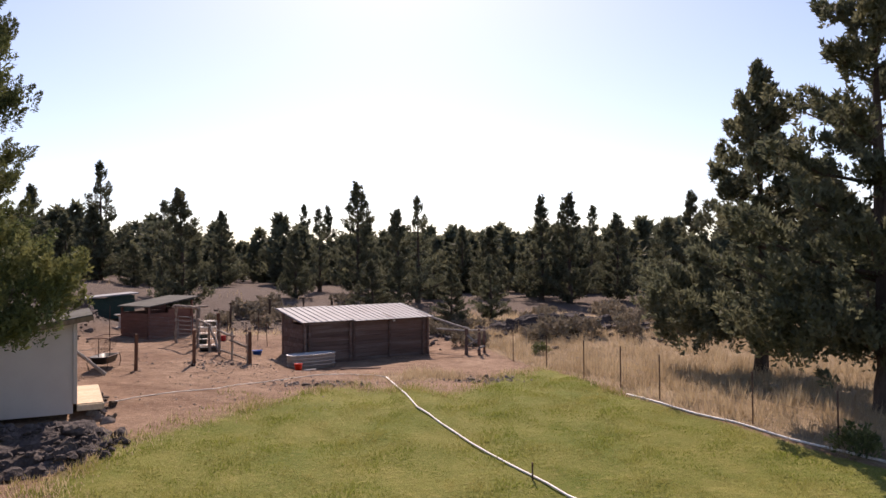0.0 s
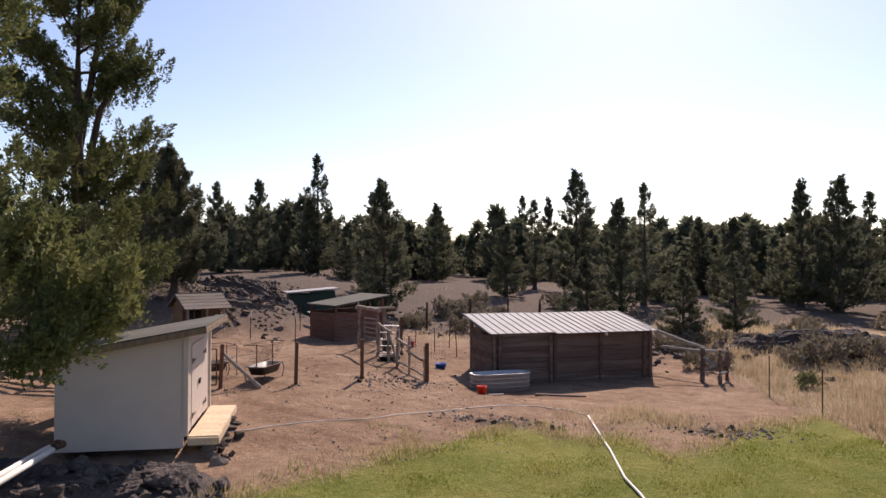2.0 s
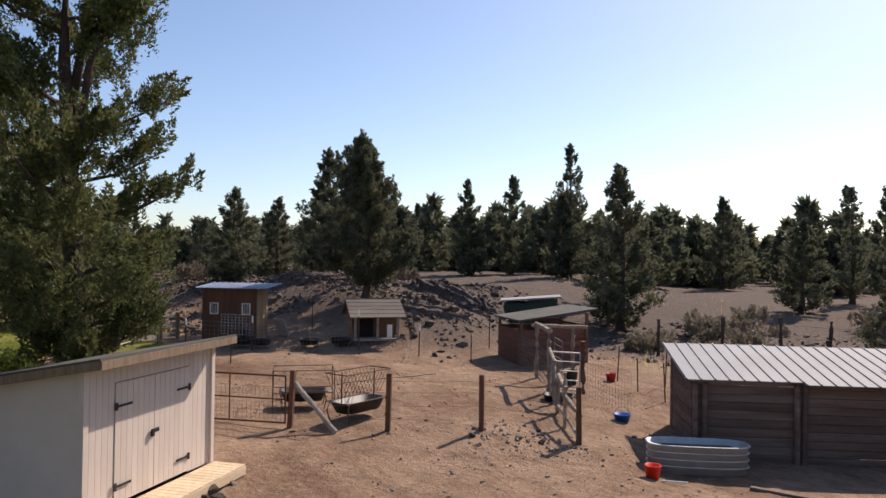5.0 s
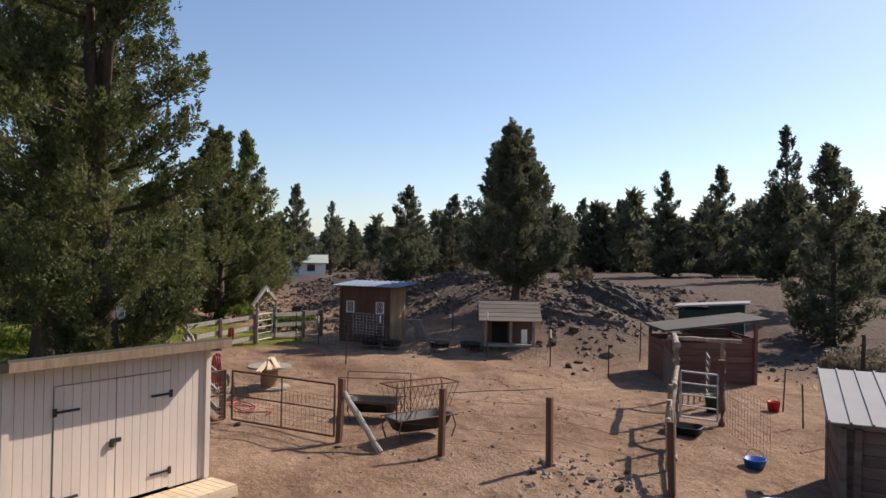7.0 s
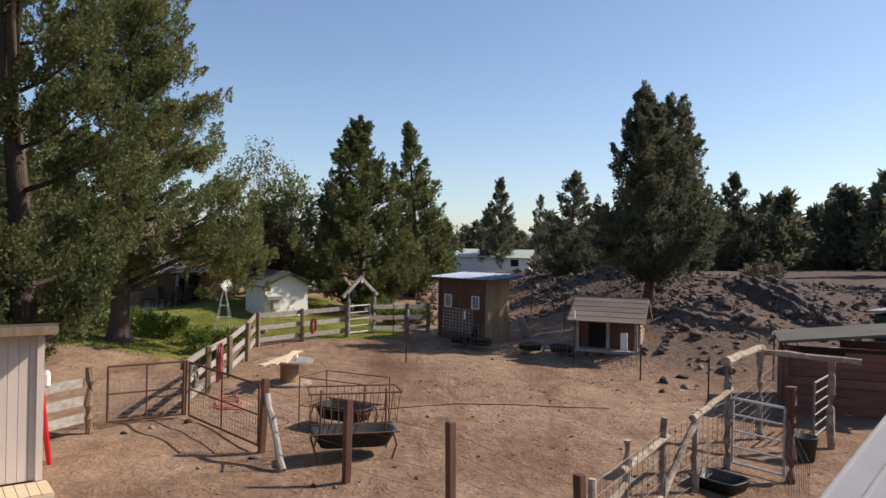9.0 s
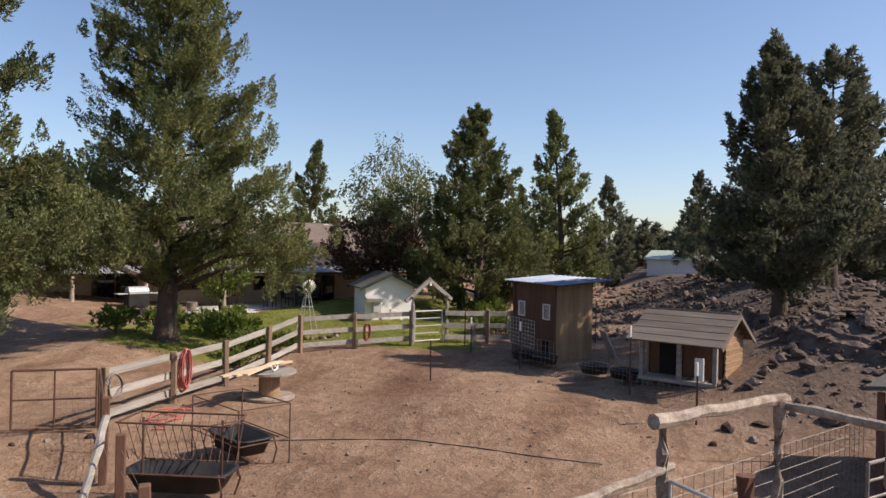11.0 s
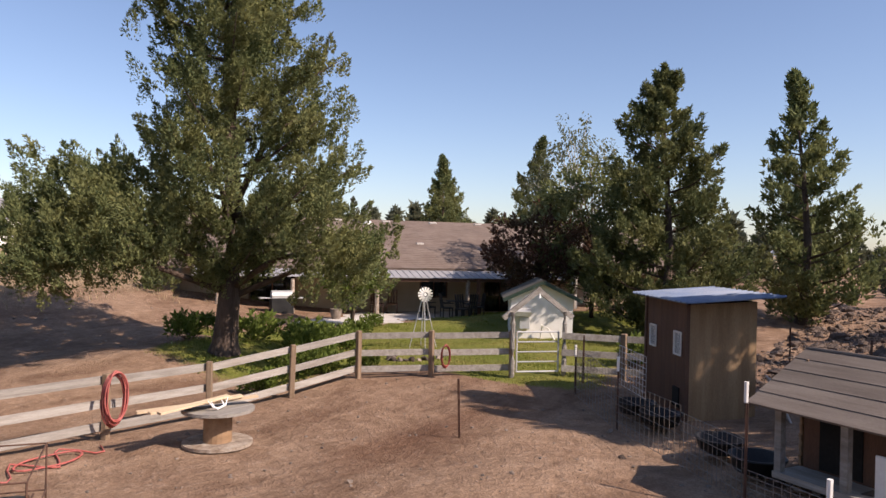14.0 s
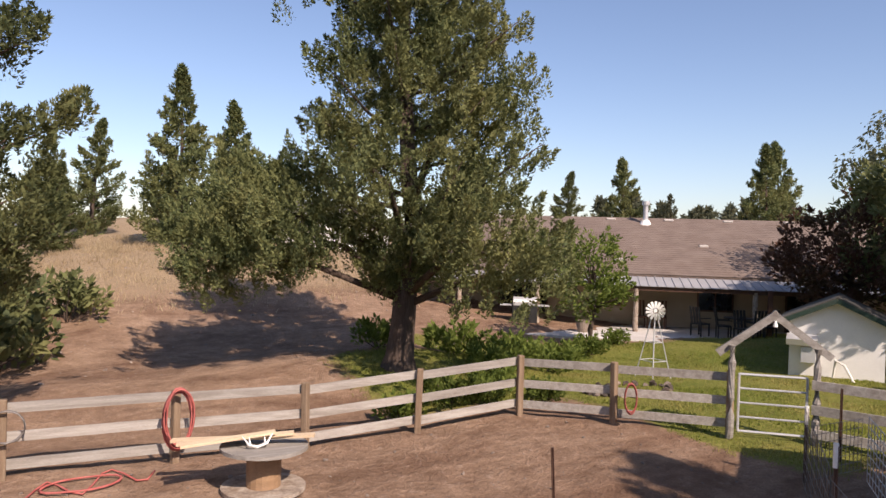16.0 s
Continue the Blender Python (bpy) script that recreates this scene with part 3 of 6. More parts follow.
WOODS_EAST = [(0, -8.8, 67.9, 11.9), (3, -12.7, 69.7, 9.7), (3, -2.7, 60.0, 9.9), (0, -3.9, 55.0, 8.4), (1, 1.2, 75.1, 8.2), (2, 3.4, 65.2, 7.6), (1, 7.8, 62.2, 9.9), (0, 9.9, 60.2, 10.0),
              (3, 14.6, 75.3, 10.2), (0, 14.3, 62.4, 8.5), (2, 15.0, 50.4, 7.3), (1, 16.0, 48.4, 8.8), (0, -12.8, 59.8, 7.1), (2, -4.8, 45.6, 4.6), (0, 0.2, 42.7, 4.1), (1, 2.7, 46.2, 4.8)]
WOODS_NORTH = [(2, -39.3, 38.1, 8.7), (0, -39.8, 41.7, 8.4), (2, -33.5, 41.2, 10.8), (1, -38.5, 59.3, 10.9), (0, -37.2, 63.2, 11.5), (3, -29.7, 60.8, 13.2), (3, -21.8, 54.7, 9.3), (0, -17.7, 47.6, 9.3),
               (0, -24.3, 75.8, 10.0), (2, -24.4, 93.6, 7.5), (3, -19.0, 91.9, 12.0), (1, -17.5, 100.3, 12.3), (0, -26.3, 59.6, 6.2), (2, -56.1, 57.1, 10.9), (1, -69.6, 70.6, 11.1), (0, -67.4, 74.6, 11.5)]
WOODS_WEST = [(0, -73.3, 41.2, 11.6), (3, -77.6, 46.5, 10.4), (0, -54.7, 68.9, 10.3), (4, -43.8, 29.4, 11.5), (4, -58.1, 1.3, 11.0), (4, -62.7, 7.1, 12.9), (0, -72.0, 32.9, 10.9), (4, -50.7, -4.0, 10.1),
              (4, -69.0, -5.4, 12.8), (3, -68.5, -17.0, 9.3), (4, -53.2, -14.0, 10.0), (0, -91.6, 54.3, 9.0), (4, -84.8, 24.1, 11.1), (0, -60.0, 47.1, 7.9)]
WOODS_SOUTH = [(4, -21.5, -6.4, 12.6), (4, -18.0, -16.3, 11.0), (4, -15.6, -29.2, 12.0), (4, -37.5, -9.4, 7.7), (4, -42.0, -11.6, 9.9), (3, -28.3, -27.8, 12.5), (4, -15.7, -3.3, 7.2), (4, -14.1, 9.3, 5.0),
               (4, -11.6, 2.5, 9.6), (4, -23.6, -2.6, 10.5), (0, -31.5, -19.6, 9.2), (4, -23.6, -23.9, 10.5)]
turn = 0
for row in (*WOODS_EAST, *WOODS_NORTH, *WOODS_WEST, *WOODS_SOUTH):
    turn += 77
    plant(*row, turn)
rng = random.Random(5)
count = 0
far_spots = []
for k in range(420):
    a, d = radians(rng.uniform(-50, 62)), rng.uniform(62, 120)
    x, y = -8 - d * math.sin(a), 18 + d * math.cos(a)
    if not (-90 < x < -40 and 22 < y < 50):
        far_spots.append((x, y, rng.uniform(0.5, 0.86), rng.uniform(0, 6.28)))
while count < 480:
    a = radians(rng.uniform(-66, 128))
    d = rng.uniform(46, 175) if -48 < math.degrees(a) < 40 else rng.uniform(74, 190)
    x, y = -8 - d * math.sin(a), 18 + d * math.cos(a)
    if (-66 < x < -40 and 22 < y < 50) or (d < 66 and rng.random() < 0.3):
        continue
    count += 1
    if d < 74:
        plant(rng.choice((5, 6, 5)), x, y, gz(x, y) + rng.uniform(3.6, 6.2), rng.uniform(0, 360))
    else:
        far_spots.append((x, y, rng.uniform(0.42, 0.78), rng.uniform(0, 6.28)))
for k in range(60):
    a = radians(rng.uniform(128, 215))
    d = rng.uniform(58, 130)
    far_spots.append((-14 - d * math.sin(a), 20 + d * math.cos(a), rng.uniform(0.36, 0.58), rng.uniform(0, 6.28)))


def far_woods(spots):
    """The woods beyond, too far to tell tree from tree: crowns of fewer, coarser sprays in one mesh."""
    base = []
    for sd, R in ((31, 2.6), (32, 3.2), (33, 2.1)):
        g = np.random.default_rng(sd)
        k = 70
        h = g.uniform(0.02, 1, k) ** 1.15
        an = g.uniform(0, 6.283, k)
        rad = R * np.array([profile(v, 0.65) for v in h]) * g.uniform(0.35, 1.15, k)
        c = np.stack([np.cos(an) * rad, np.sin(an) * rad, 9 * (0.05 + 0.95 * h)], -1)
        base.append(sprays(g, c, 0.55 * (1.1 - 0.5 * h), 13, 0.8, tri=True))
    cos_, tris, n = [], [], 0
    for i, (x, y, s, a) in enumerate(spots):
        co, q = base[i % 3]
        m = np.array([[math.cos(a), -math.sin(a), 0], [math.sin(a), math.cos(a), 0], [0, 0, 1]])
        cos_.append(co @ m.T * s + np.array([x, y, gz(x, y) - 0.1]))
        tris.append(q + n)
        n += len(co)
    return tagged(new("far_woods", raw_mesh("far_woods", np.concatenate(cos_), np.concatenate(tris), JUNIPER_DARK)), "dense dark juniper woods in the hazy distance", "woods", kind="stuff")


far_woods(far_spots)


# ---- buildings ----
def plank_wall(parent, a, b, z0, tops, material, board=0.19, thick=0.035, name="board", seed=1, across=True):
    """Horizontal boards from a to b (plan points), up to the height tops = (at a, at b)."""
    r = random.Random(seed)
    a, b = Vector((*a, 0)), Vector((*b, 0))
    z = z0
    while z < max(tops) - 0.03:
        h = min(board * r.uniform(0.92, 1.06), max(tops) - z)
        lo, hi = 0.0, 1.0
        if z + h * 0.5 > min(tops) and tops[0] != tops[1]:
            f = (z + h * 0.5 - tops[0]) / (tops[1] - tops[0])
            lo, hi = (f, 1.0) if tops[1] > tops[0] else (0.0, f)
        if hi - lo > 0.03:
            p, q = a.lerp(b, lo), a.lerp(b, hi)
            j = r.uniform(-0.006, 0.006)
            bm = bar(empty_bm(), (p.x + j, p.y + j, z + h / 2), (q.x + j, q.y + j, z + h / 2 + r.uniform(-0.008, 0.008)), thick, h - 0.012)
            part(name, bm, material, parent)
        z += h


def ribbed_sheet(bm, x0, x1, y0, z0, y1, z1, pitch=0.3, thick=0.02, rib=0.025):
    """A folded sheet from (y0, z0) to (y1, z1), with raised ribs running along the fall, all in one piece."""
    n = max(2, round((x1 - x0) / pitch))
    prof = [(x0, 0)]
    for i in range(n + 1):
        x = x0 + 0.03 + (x1 - x0 - 0.06) * i / n
        prof += [(x - 0.022, 0), (x - 0.012, rib), (x + 0.012, rib), (x + 0.022, 0)]
    prof.append((x1, 0))
    rows = []
    for y, z in ((y0, z0), (y1, z1)):
        rows.append([bm.verts.new((x, y, z + h)) for x, h in prof])
        rows.append([bm.verts.new((x, y, z + h - thick)) for x, h in prof])
    t0, b0, t1, b1 = rows
    for i in range(len(prof) - 1):
        bm.faces.new((t0[i], t0[i + 1], t1[i + 1], t1[i]))
        bm.faces.new((b0[i + 1], b0[i], b1[i], b1[i + 1]))
        bm.faces.new((b0[i], b0[i + 1], t0[i + 1], t0[i]))
        bm.faces.new((t1[i], t1[i + 1], b1[i + 1], b1[i]))
    bm.faces.new((b0[0], t0[0], t1[0], b1[0])), bm.faces.new((t0[-1], b0[-1], b1[-1], t1[-1]))
    bmesh.ops.recalc_face_normals(bm, faces=bm.faces)
    return bm


# open-sided pole barn with a white metal roof; front wall along local x, the back away from the lawn
barn = thing("barn", pose(-5.83, 30.12, 0.38, 0, 0, 38.0), "low weathered red-brown board barn with a white ribbed metal roof", "barn")
BL, BD = 6.3, 2.08
plank_wall(barn, (0.02, 0), (2.25, 0), -0.42, (1.56, 1.56), BARN_WOOD, seed=2)
plank_wall(barn, (2.25, -0.03), (BL, -0.03), -0.42, (1.56, 1.56), BARN_WOOD, seed=3)
plank_wall(barn, (0, 0.03), (0, BD), -0.42, (1.45, 1.70), BARN_WOOD, seed=4)
plank_wall(barn, (BL, 0.03), (BL, BD), -0.42, (1.45, 1.70), BARN_WOOD, seed=5)
plank_wall(barn, (0.05, BD), (BL - 0.05, BD), -0.42, (1.5, 1.5), BARN_WOOD, seed=6)
for i, x in enumerate((0.05, 0.22, 2.2, 2.33, 4.2, 6.0, BL)):
    part("post", rod(empty_bm(), (x, -0.085, -0.5), (x + (0.03 if i % 2 else -0.02), -0.085, 1.5), 0.065, 8), BARN_WOOD, barn)
for x in (0.0, 2.2, 4.3, BL):
    part("post", rod(empty_bm(), (x, BD - 0.1, -0.5), (x, BD - 0.1, 1.9), 0.07, 8), BARN_WOOD, barn)
    part("rafter", bar(empty_bm(), (x, -0.1, 1.55), (x, BD + 0.1, 1.95), 0.06, 0.12), BARN_WOOD, barn)
part("brace", bar(empty_bm(), (0.03, 0.5, 1.1), (0.03, 1.3, 1.75), 0.05, 0.09), BARN_WOOD, barn)
part("roof", ribbed_sheet(empty_bm(), -0.2, 2.3, -0.22, 1.60, BD + 0.35, 2.09, 0.3), WHITE_METAL, barn, "white ribbed metal sheets")
part("roof", ribbed_sheet(empty_bm(), 2.28, BL + 0.18, -0.32, 1.56, BD + 0.35, 2.075, 0.3), WHITE_METAL, barn, "white ribbed metal sheets")
part("lamp", bx(empty_bm(), (4.4, -0.12, 1.46), (0.1, 0.1, 0.09), bevel=0.02), WHITE_PAINT, barn, "small white flood lamp")

# cream tool shed with double doors and a small deck
shed = thing("tool_shed", pose(-9.21, 18.49, 0.86, 0, 0, 118.8), "cream painted wooden tool shed with double doors and flat sloping roof", "shed")
SW, SD, SH = 3.09, 2.5, 2.08   # front along x from 0 to SW, y = 0 the front, back towards +y
def slab_wall(parent, name, a, b, z0, za, zb, t, material):
    bm = empty_bm()
    a, b = Vector((*a, 0)), Vector((*b, 0))
    d = (b - a).normalized()
    nrm = Vector((-d.y, d.x, 0)) * t
    vs = [bm.verts.new(v) for v in (a + Vector((0, 0, z0)), b + Vector((0, 0, z0)), b + Vector((0, 0, zb)), a + Vector((0, 0, za)))]
    ws = [bm.verts.new(v.co + nrm) for v in vs]
    bm.faces.new(vs), bm.faces.new(ws[::-1])
    for k in range(4):
        bm.faces.new((vs[k], ws[k], ws[(k + 1) % 4], vs[(k + 1) % 4]))
    bmesh.ops.recalc_face_normals(bm, faces=bm.faces)
    return part(name, bm, material, parent)


def grooved(parent, x0, x1, z0, z1, y, pitch, t):
    """Upright boards with narrow grooves between them, on a thin backing panel."""
    bm = bx(empty_bm(), ((x0 + x1) / 2, y + t * 0.3, (z0 + z1) / 2), (x1 - x0, t * 0.4, z1 - z0 - 0.002))
    panel = part("panel" if parent is shed else "door_panel", bm, CREAM, parent)
    n = max(1, round((x1 - x0) / pitch))
    w = (x1 - x0) / n
    for i in range(n):
        part("board", bx(empty_bm(), (x0 + (i + 0.5) * w, y - 0.002, (z0 + z1) / 2), (w - 0.006, t * 0.5, z1 - z0)), CREAM, parent)
    return panel


slab_wall(shed, "side_wall", (0, 0.03), (0, SD), -0.25, SH, SH - 0.42, -0.07, CREAM)
slab_wall(shed, "side_wall", (SW, 0.03), (SW, SD), -0.25, SH, SH - 0.42, 0.07, CREAM)
slab_wall(shed, "back_wall", (0.07, SD), (SW - 0.07, SD), -0.25, SH - 0.42, SH - 0.42, -0.07, CREAM)
grooved(shed, 0.0, 0.62, 0.0, SH, 0.0, 0.125, 0.05)
grooved(shed, 2.42, SW, 0.0, SH, 0.0, 0.125, 0.05)
grooved(shed, 0.62, 2.42, 1.80, SH, 0.0, 0.125, 0.05)
for x0, x1, hx in ((0.63, 1.515, 0.63), (1.525, 2.41, 2.41)):
    dr = part("door", bx(empty_bm(), ((x0 + x1) / 2, 0.012, 0.91), (x1 - x0, 0.02, 1.75)), CREAM, shed)
    for i in range(7):
        w = (x1 - x0) / 7
        part("board", bx(empty_bm(), (x0 + (i + 0.5) * w, -0.014, 0.91), (w - 0.006, 0.026, 1.76)), CREAM, dr)
    sg = 1 if hx < 1 else -1
    for z in (0.28, 1.45):
        part("hinge", bx(bx(empty_bm(), (hx + sg * 0.17, -0.047, z), (0.34, 0.012, 0.035)), (hx, -0.047, z), (0.05, 0.016, 0.11)), BLACK, dr, "black strap hinge")
part("latch", bx(bx(empty_bm(), (1.50, -0.06, 0.92), (0.16, 0.03, 0.06)), (1.44, -0.06, 0.88), (0.05, 0.04, 0.09)), BLACK, shed, "black hasp and padlock")
for x in (0.0, SW):
    part("corner_trim", bx(empty_bm(), (x, -0.02, SH / 2), (0.09, 0.09, SH)), CREAM, shed)
part("roof", bar(empty_bm(), (SW / 2, -0.42, SH + 0.165), (SW / 2, SD + 0.25, SH - 0.40), SW + 0.32, 0.05), DARK_SHINGLE, shed, "grey-green roll roofing")
for x in (-0.15, SW + 0.15):
    part("fascia", bar(empty_bm(), (x, -0.41, SH + 0.095), (x, SD + 0.24, SH - 0.47), 0.03, 0.12), POST_WOOD, shed)
part("fascia", bx(empty_bm(), (SW / 2, -0.42, SH + 0.09), (SW + 0.30, 0.03, 0.12)), POST_WOOD, shed)
for i in range(5):
    part("rafter", bar(empty_bm(), (0.1 + i * (SW - 0.2) / 4, -0.38, SH + 0.085), (0.1 + i * (SW - 0.2) / 4, SD, SH - 0.42), 0.05, 0.1), GREY_WOOD, shed)
deck = thing("deck", pose(-9.21, 18.49, 0.86, 0, 0, 118.8), "pale new wooden deck in front of the shed doors", "deck")
for i in range(23):
    x = 0.05 + i * 0.137
    part("board", bx(empty_bm(), (x + 0.06, -0.36, -0.035), (0.127, 0.62, 0.035)), DECK_WOOD, deck)
part("rim", bx(empty_bm(), (SW / 2 + 0.05, -0.66, -0.12), (SW + 0.12, 0.04, 0.15)), DECK_WOOD, deck)
for x in (-0.0, SW + 0.1):
    part("rim", bx(empty_bm(), (x, -0.35, -0.12), (0.04, 0.58, 0.15)), DECK_WOOD, deck)

# red lean-to, back right of the pens
lean = thing("animal_shelter", pose(-14.49, 35.09, 0.80, 0, 0, 60.5), "small red-brown board shelter with a low sloping roof", "shelter")
plank_wall(lean, (0, 0), (2.65, 0), -0.1, (1.25, 1.45), RED_WOOD, 0.2, seed=7)
plank_wall(lean, (0, 0.03), (0, 2.0), -0.1, (1.25, 1.2), RED_WOOD, 0.2, seed=8)
plank_wall(lean, (2.65, 0.03), (2.65, 2.0), -0.1, (1.4, 1.4), RED_WOOD, 0.2, seed=9)
plank_wall(lean, (0.04, 2.0), (2.6, 2.0), -0.1, (1.3, 1.5), RED_WOOD, 0.2, seed=10)
for x, y, h in ((0.05, -0.06, 1.55), (2.6, -0.06, 1.85), (0.05, 2.05, 1.55), (2.6, 2.05, 1.85)):
    part("post", bx(empty_bm(), (x, y, h / 2 - 0.1), (0.09, 0.09, h + 0.15)), RED_WOOD, lean)
bm = bar(empty_bm(), (-0.12, 0.95, 1.59), (2.95, 0.95, 1.99), 2.4, 0.06)
part("roof", bm, DARK_SHINGLE, lean, "grey-green roofing")

# dark green shelter with a white top, farther back
box_h = thing("animal_shelter", pose(-21.35, 42.71, 1.32, 0, 0, 38), "dark green shelter with a nearly flat white roof", "shelter")
plank_wall(box_h, (0, 0), (2.6, 0), -0.1, (1.1, 1.3), GREEN_PAINT, 0.3, seed=11)
plank_wall(box_h, (0, 0.03), (0, 1.6), -0.1, (1.1, 1.1), GREEN_PAINT, 0.3, seed=12)
plank_wall(box_h, (2.6, 0.03), (2.6, 1.6), -0.1, (1.3, 1.3), GREEN_PAINT, 0.3, seed=13)
plank_wall(box_h, (0.04, 1.6), (2.56, 1.6), -0.1, (1.1, 1.3), GREEN_PAINT, 0.3, seed=14)
part("roof", bar(empty_bm(), (-0.2, 0.8, 1.18), (2.8, 0.8, 1.42), 2.1, 0.07), WHITE_METAL, box_h, "white painted roof")

# tall brown hut with a blue-grey metal roof
hut = thing("goat_hut", pose(-25.38, 28.82, 1.13, 0, 0, 37.2), "tall brown plywood hut with a blue-grey metal roof", "hut")
HW, HD = 2.15, 1.3
slab_wall(hut, "front_wall", (0, 0), (HW, 0), -0.1, 2.12, 2.12, 0.05, BROWN_PLY)
slab_wall(hut, "side_wall", (HW, 0.05), (HW, HD), -0.1, 2.08, 2.16, 0.05, PLY)
slab_wall(hut, "side_wall", (0, 0.05), (0, HD), -0.1, 2.08, 2.16, -0.05, PLY)
slab_wall(hut, "back_wall", (0.05, HD), (HW - 0.05, HD), -0.1, 2.16, 2.16, -0.05, BROWN_PLY)
for x in (0.0, HW):
    part("corner_trim", bx(empty_bm(), (x, -0.012, 1.0), (0.08, 0.05, 2.16)), BROWN_PLY, hut)
for x in (0.29, 1.60):
    w = part("window", bx(empty_bm(), (x + 0.16, -0.012, 1.33), (0.30, 0.02, 0.40)), DARK_IN, hut, "small white barred window")
    fr = empty_bm()
    for dx in (-0.16, 0.16):
        bx(fr, (x + 0.16 + dx, -0.03, 1.33), (0.03, 0.03, 0.44))
    for dz in (-0.21, 0.21):
        bx(fr, (x + 0.16, -0.03, 1.33 + dz), (0.30, 0.03, 0.03))
    part("window_frame", fr, WHITE_PAINT, w)
    for k in range(5):
        part("bar", bx(empty_bm(), (x + 0.04 + k * 0.06, -0.026, 1.33), (0.014, 0.012, 0.40)), WHITE_PAINT, w)
# no hole is cut: a black panel stands for the shade within
part("pop_door", bx(empty_bm(), (1.7, -0.012, 0.32), (0.3, 0.03, 0.36)), DARK_IN, hut, "pop hole, its shaded inside painted as a black panel")
part("roof", ribbed_sheet(empty_bm(), -0.25, HW + 0.55, -0.25, 2.15, HD + 0.25, 2.30, 0.25), BLUE_METAL, hut, "blue-grey metal sheet")

# coop with a gabled board roof and a porch front
coop = thing("chicken_coop", pose(-20.11, 32.17, 1.31, 0, 0, 61), "low wooden coop with a gabled board roof on a stone base", "coop")
CW, CD = 1.76, 1.6
slab_wall(coop, "inner_wall", (0.05, 0.5), (CW - 0.05, 0.5), 0.12, 1.0, 1.0, 0.04, BROWN_PLY)
# the doorway's inner shade is a black slab set on the wall
part("opening", bx(empty_bm(), (0.56, 0.49, 0.52), (0.55, 0.03, 0.7)), DARK_IN, coop, "doorway, its shaded inside painted as a black panel")
part("floor_sill", bx(empty_bm(), (CW / 2, 0.6, 0.10), (CW, 1.25, 0.08)), GREY_WOOD, coop)
for x in (0.05, 0.92, CW - 0.05):
    part("post", bx(empty_bm(), (x, 0.05, 0.56), (0.09, 0.09, 0.92)), GREY_WOOD, coop)
part("beam", bx(empty_bm(), (CW / 2, 0.05, 1.03), (CW, 0.08, 0.1)), GREY_WOOD, coop)
part("ramp_board", bx(empty_bm(), (1.38, 0.02, 0.42), (0.20, 0.04, 0.5), bevel=0.01), WHITE_PAINT, coop, "leaning white panel")
for xs in (0.0, CW):
    z = 0.14
    while z < 1.55:
        h = 0.135
        f = max(0.0, (z + 0.07 - 1.05) / 0.53)
        y0, y1 = (0.5 if z < 1.0 else 0.05) + 0.8 * f, CD - 0.85 * f
        if y1 - y0 > 0.06:
            part("lap_board", bar(empty_bm(), (xs, y0, z + h / 2), (xs, y1, z + h / 2), 0.03, h + 0.014, 9 if xs else -9), COOP_WOOD, coop)
        z += h
slab_wall(coop, "back_wall", (0.03, CD), (CW - 0.03, CD), 0.1, 1.05, 1.05, -0.03, COOP_WOOD)
for side in (0, 1):
    for k in range(5):
        f0, f1 = k / 5, (k + 1) / 5 + 0.03
        ya, za, yb, zb = (-0.28, 0.96, 0.87, 1.60) if side == 0 else (CD + 0.28, 0.96, 0.87, 1.60)
        p = (CW / 2, ya + (yb - ya) * f0, za + (zb - za) * f0 + 0.012)
        q = (CW / 2, ya + (yb - ya) * f1, za + (zb - za) * f1)
        part("roof_board", bar(empty_bm(), p, q, CW + 0.4, 0.026), COOP_ROOF, coop)
for xs in (-0.2, CW + 0.2):
    for ya in (-0.28, CD + 0.28):
        part("barge_board", bar(empty_bm(), (xs, ya, 0.92), (xs, 0.87, 1.56), 0.03, 0.08), COOP_ROOF, coop)

# well house: white gabled box with green trim
well = thing("well_house", pose(-32.05, 21.95, 1.05, 0, 0, 121.5), "small white gabled well house with a grey roof and green trim", "shed")
WW, WD = 2.1, 2.0
bm = empty_bm()
for y in (0.0, WD):
    vs = [bm.verts.new(v) for v in ((0, y, -0.15), (WW, y, -0.15), (WW, y, 1.5), (WW / 2, y, 2.02), (0, y, 1.5))]
    bm.faces.new(vs if y == 0 else vs[::-1])
bm.verts.ensure_lookup_table()
for k in (0, 1, 4):
    a, b = k, (k + 1) % 5
    bm.faces.new((bm.verts[b], bm.verts[a], bm.verts[a + 5], bm.verts[b + 5]))
part("wall", bm, WHITE_PAINT, well, "white painted siding")
for sx in (-0.28, WW + 0.28):
    part("roof", bar(empty_bm(), (sx, WD / 2, 1.43), (WW / 2, WD / 2, 2.07), WD + 0.5, 0.05), DARK_SHINGLE, well, "grey shingles")
    for y in (-0.25, WD + 0.25):
        part("trim", bar(empty_bm(), (sx, y, 1.37), (WW / 2, y, 2.0), 0.03, 0.11), GREEN_PAINT, well, "green barge board")
part("meter_box", bx(bx(empty_bm(), (0.45, -0.14, 0.62), (0.36, 0.24, 0.42), bevel=0.02), (0.3, -0.2, 0.98), (0.7, 0.36, 0.16), rx=18), GALV, well, "grey pump box with a little roof")
part("hose_bib", limb(empty_bm(), [(1.0, -0.1, 0.0), (1.05, -0.2, 0.55), (1.25, -0.35, 0.45), (1.5, -0.5, 0.0)], [0.03] * 4, 6), PVC, well, "curved white pipe")

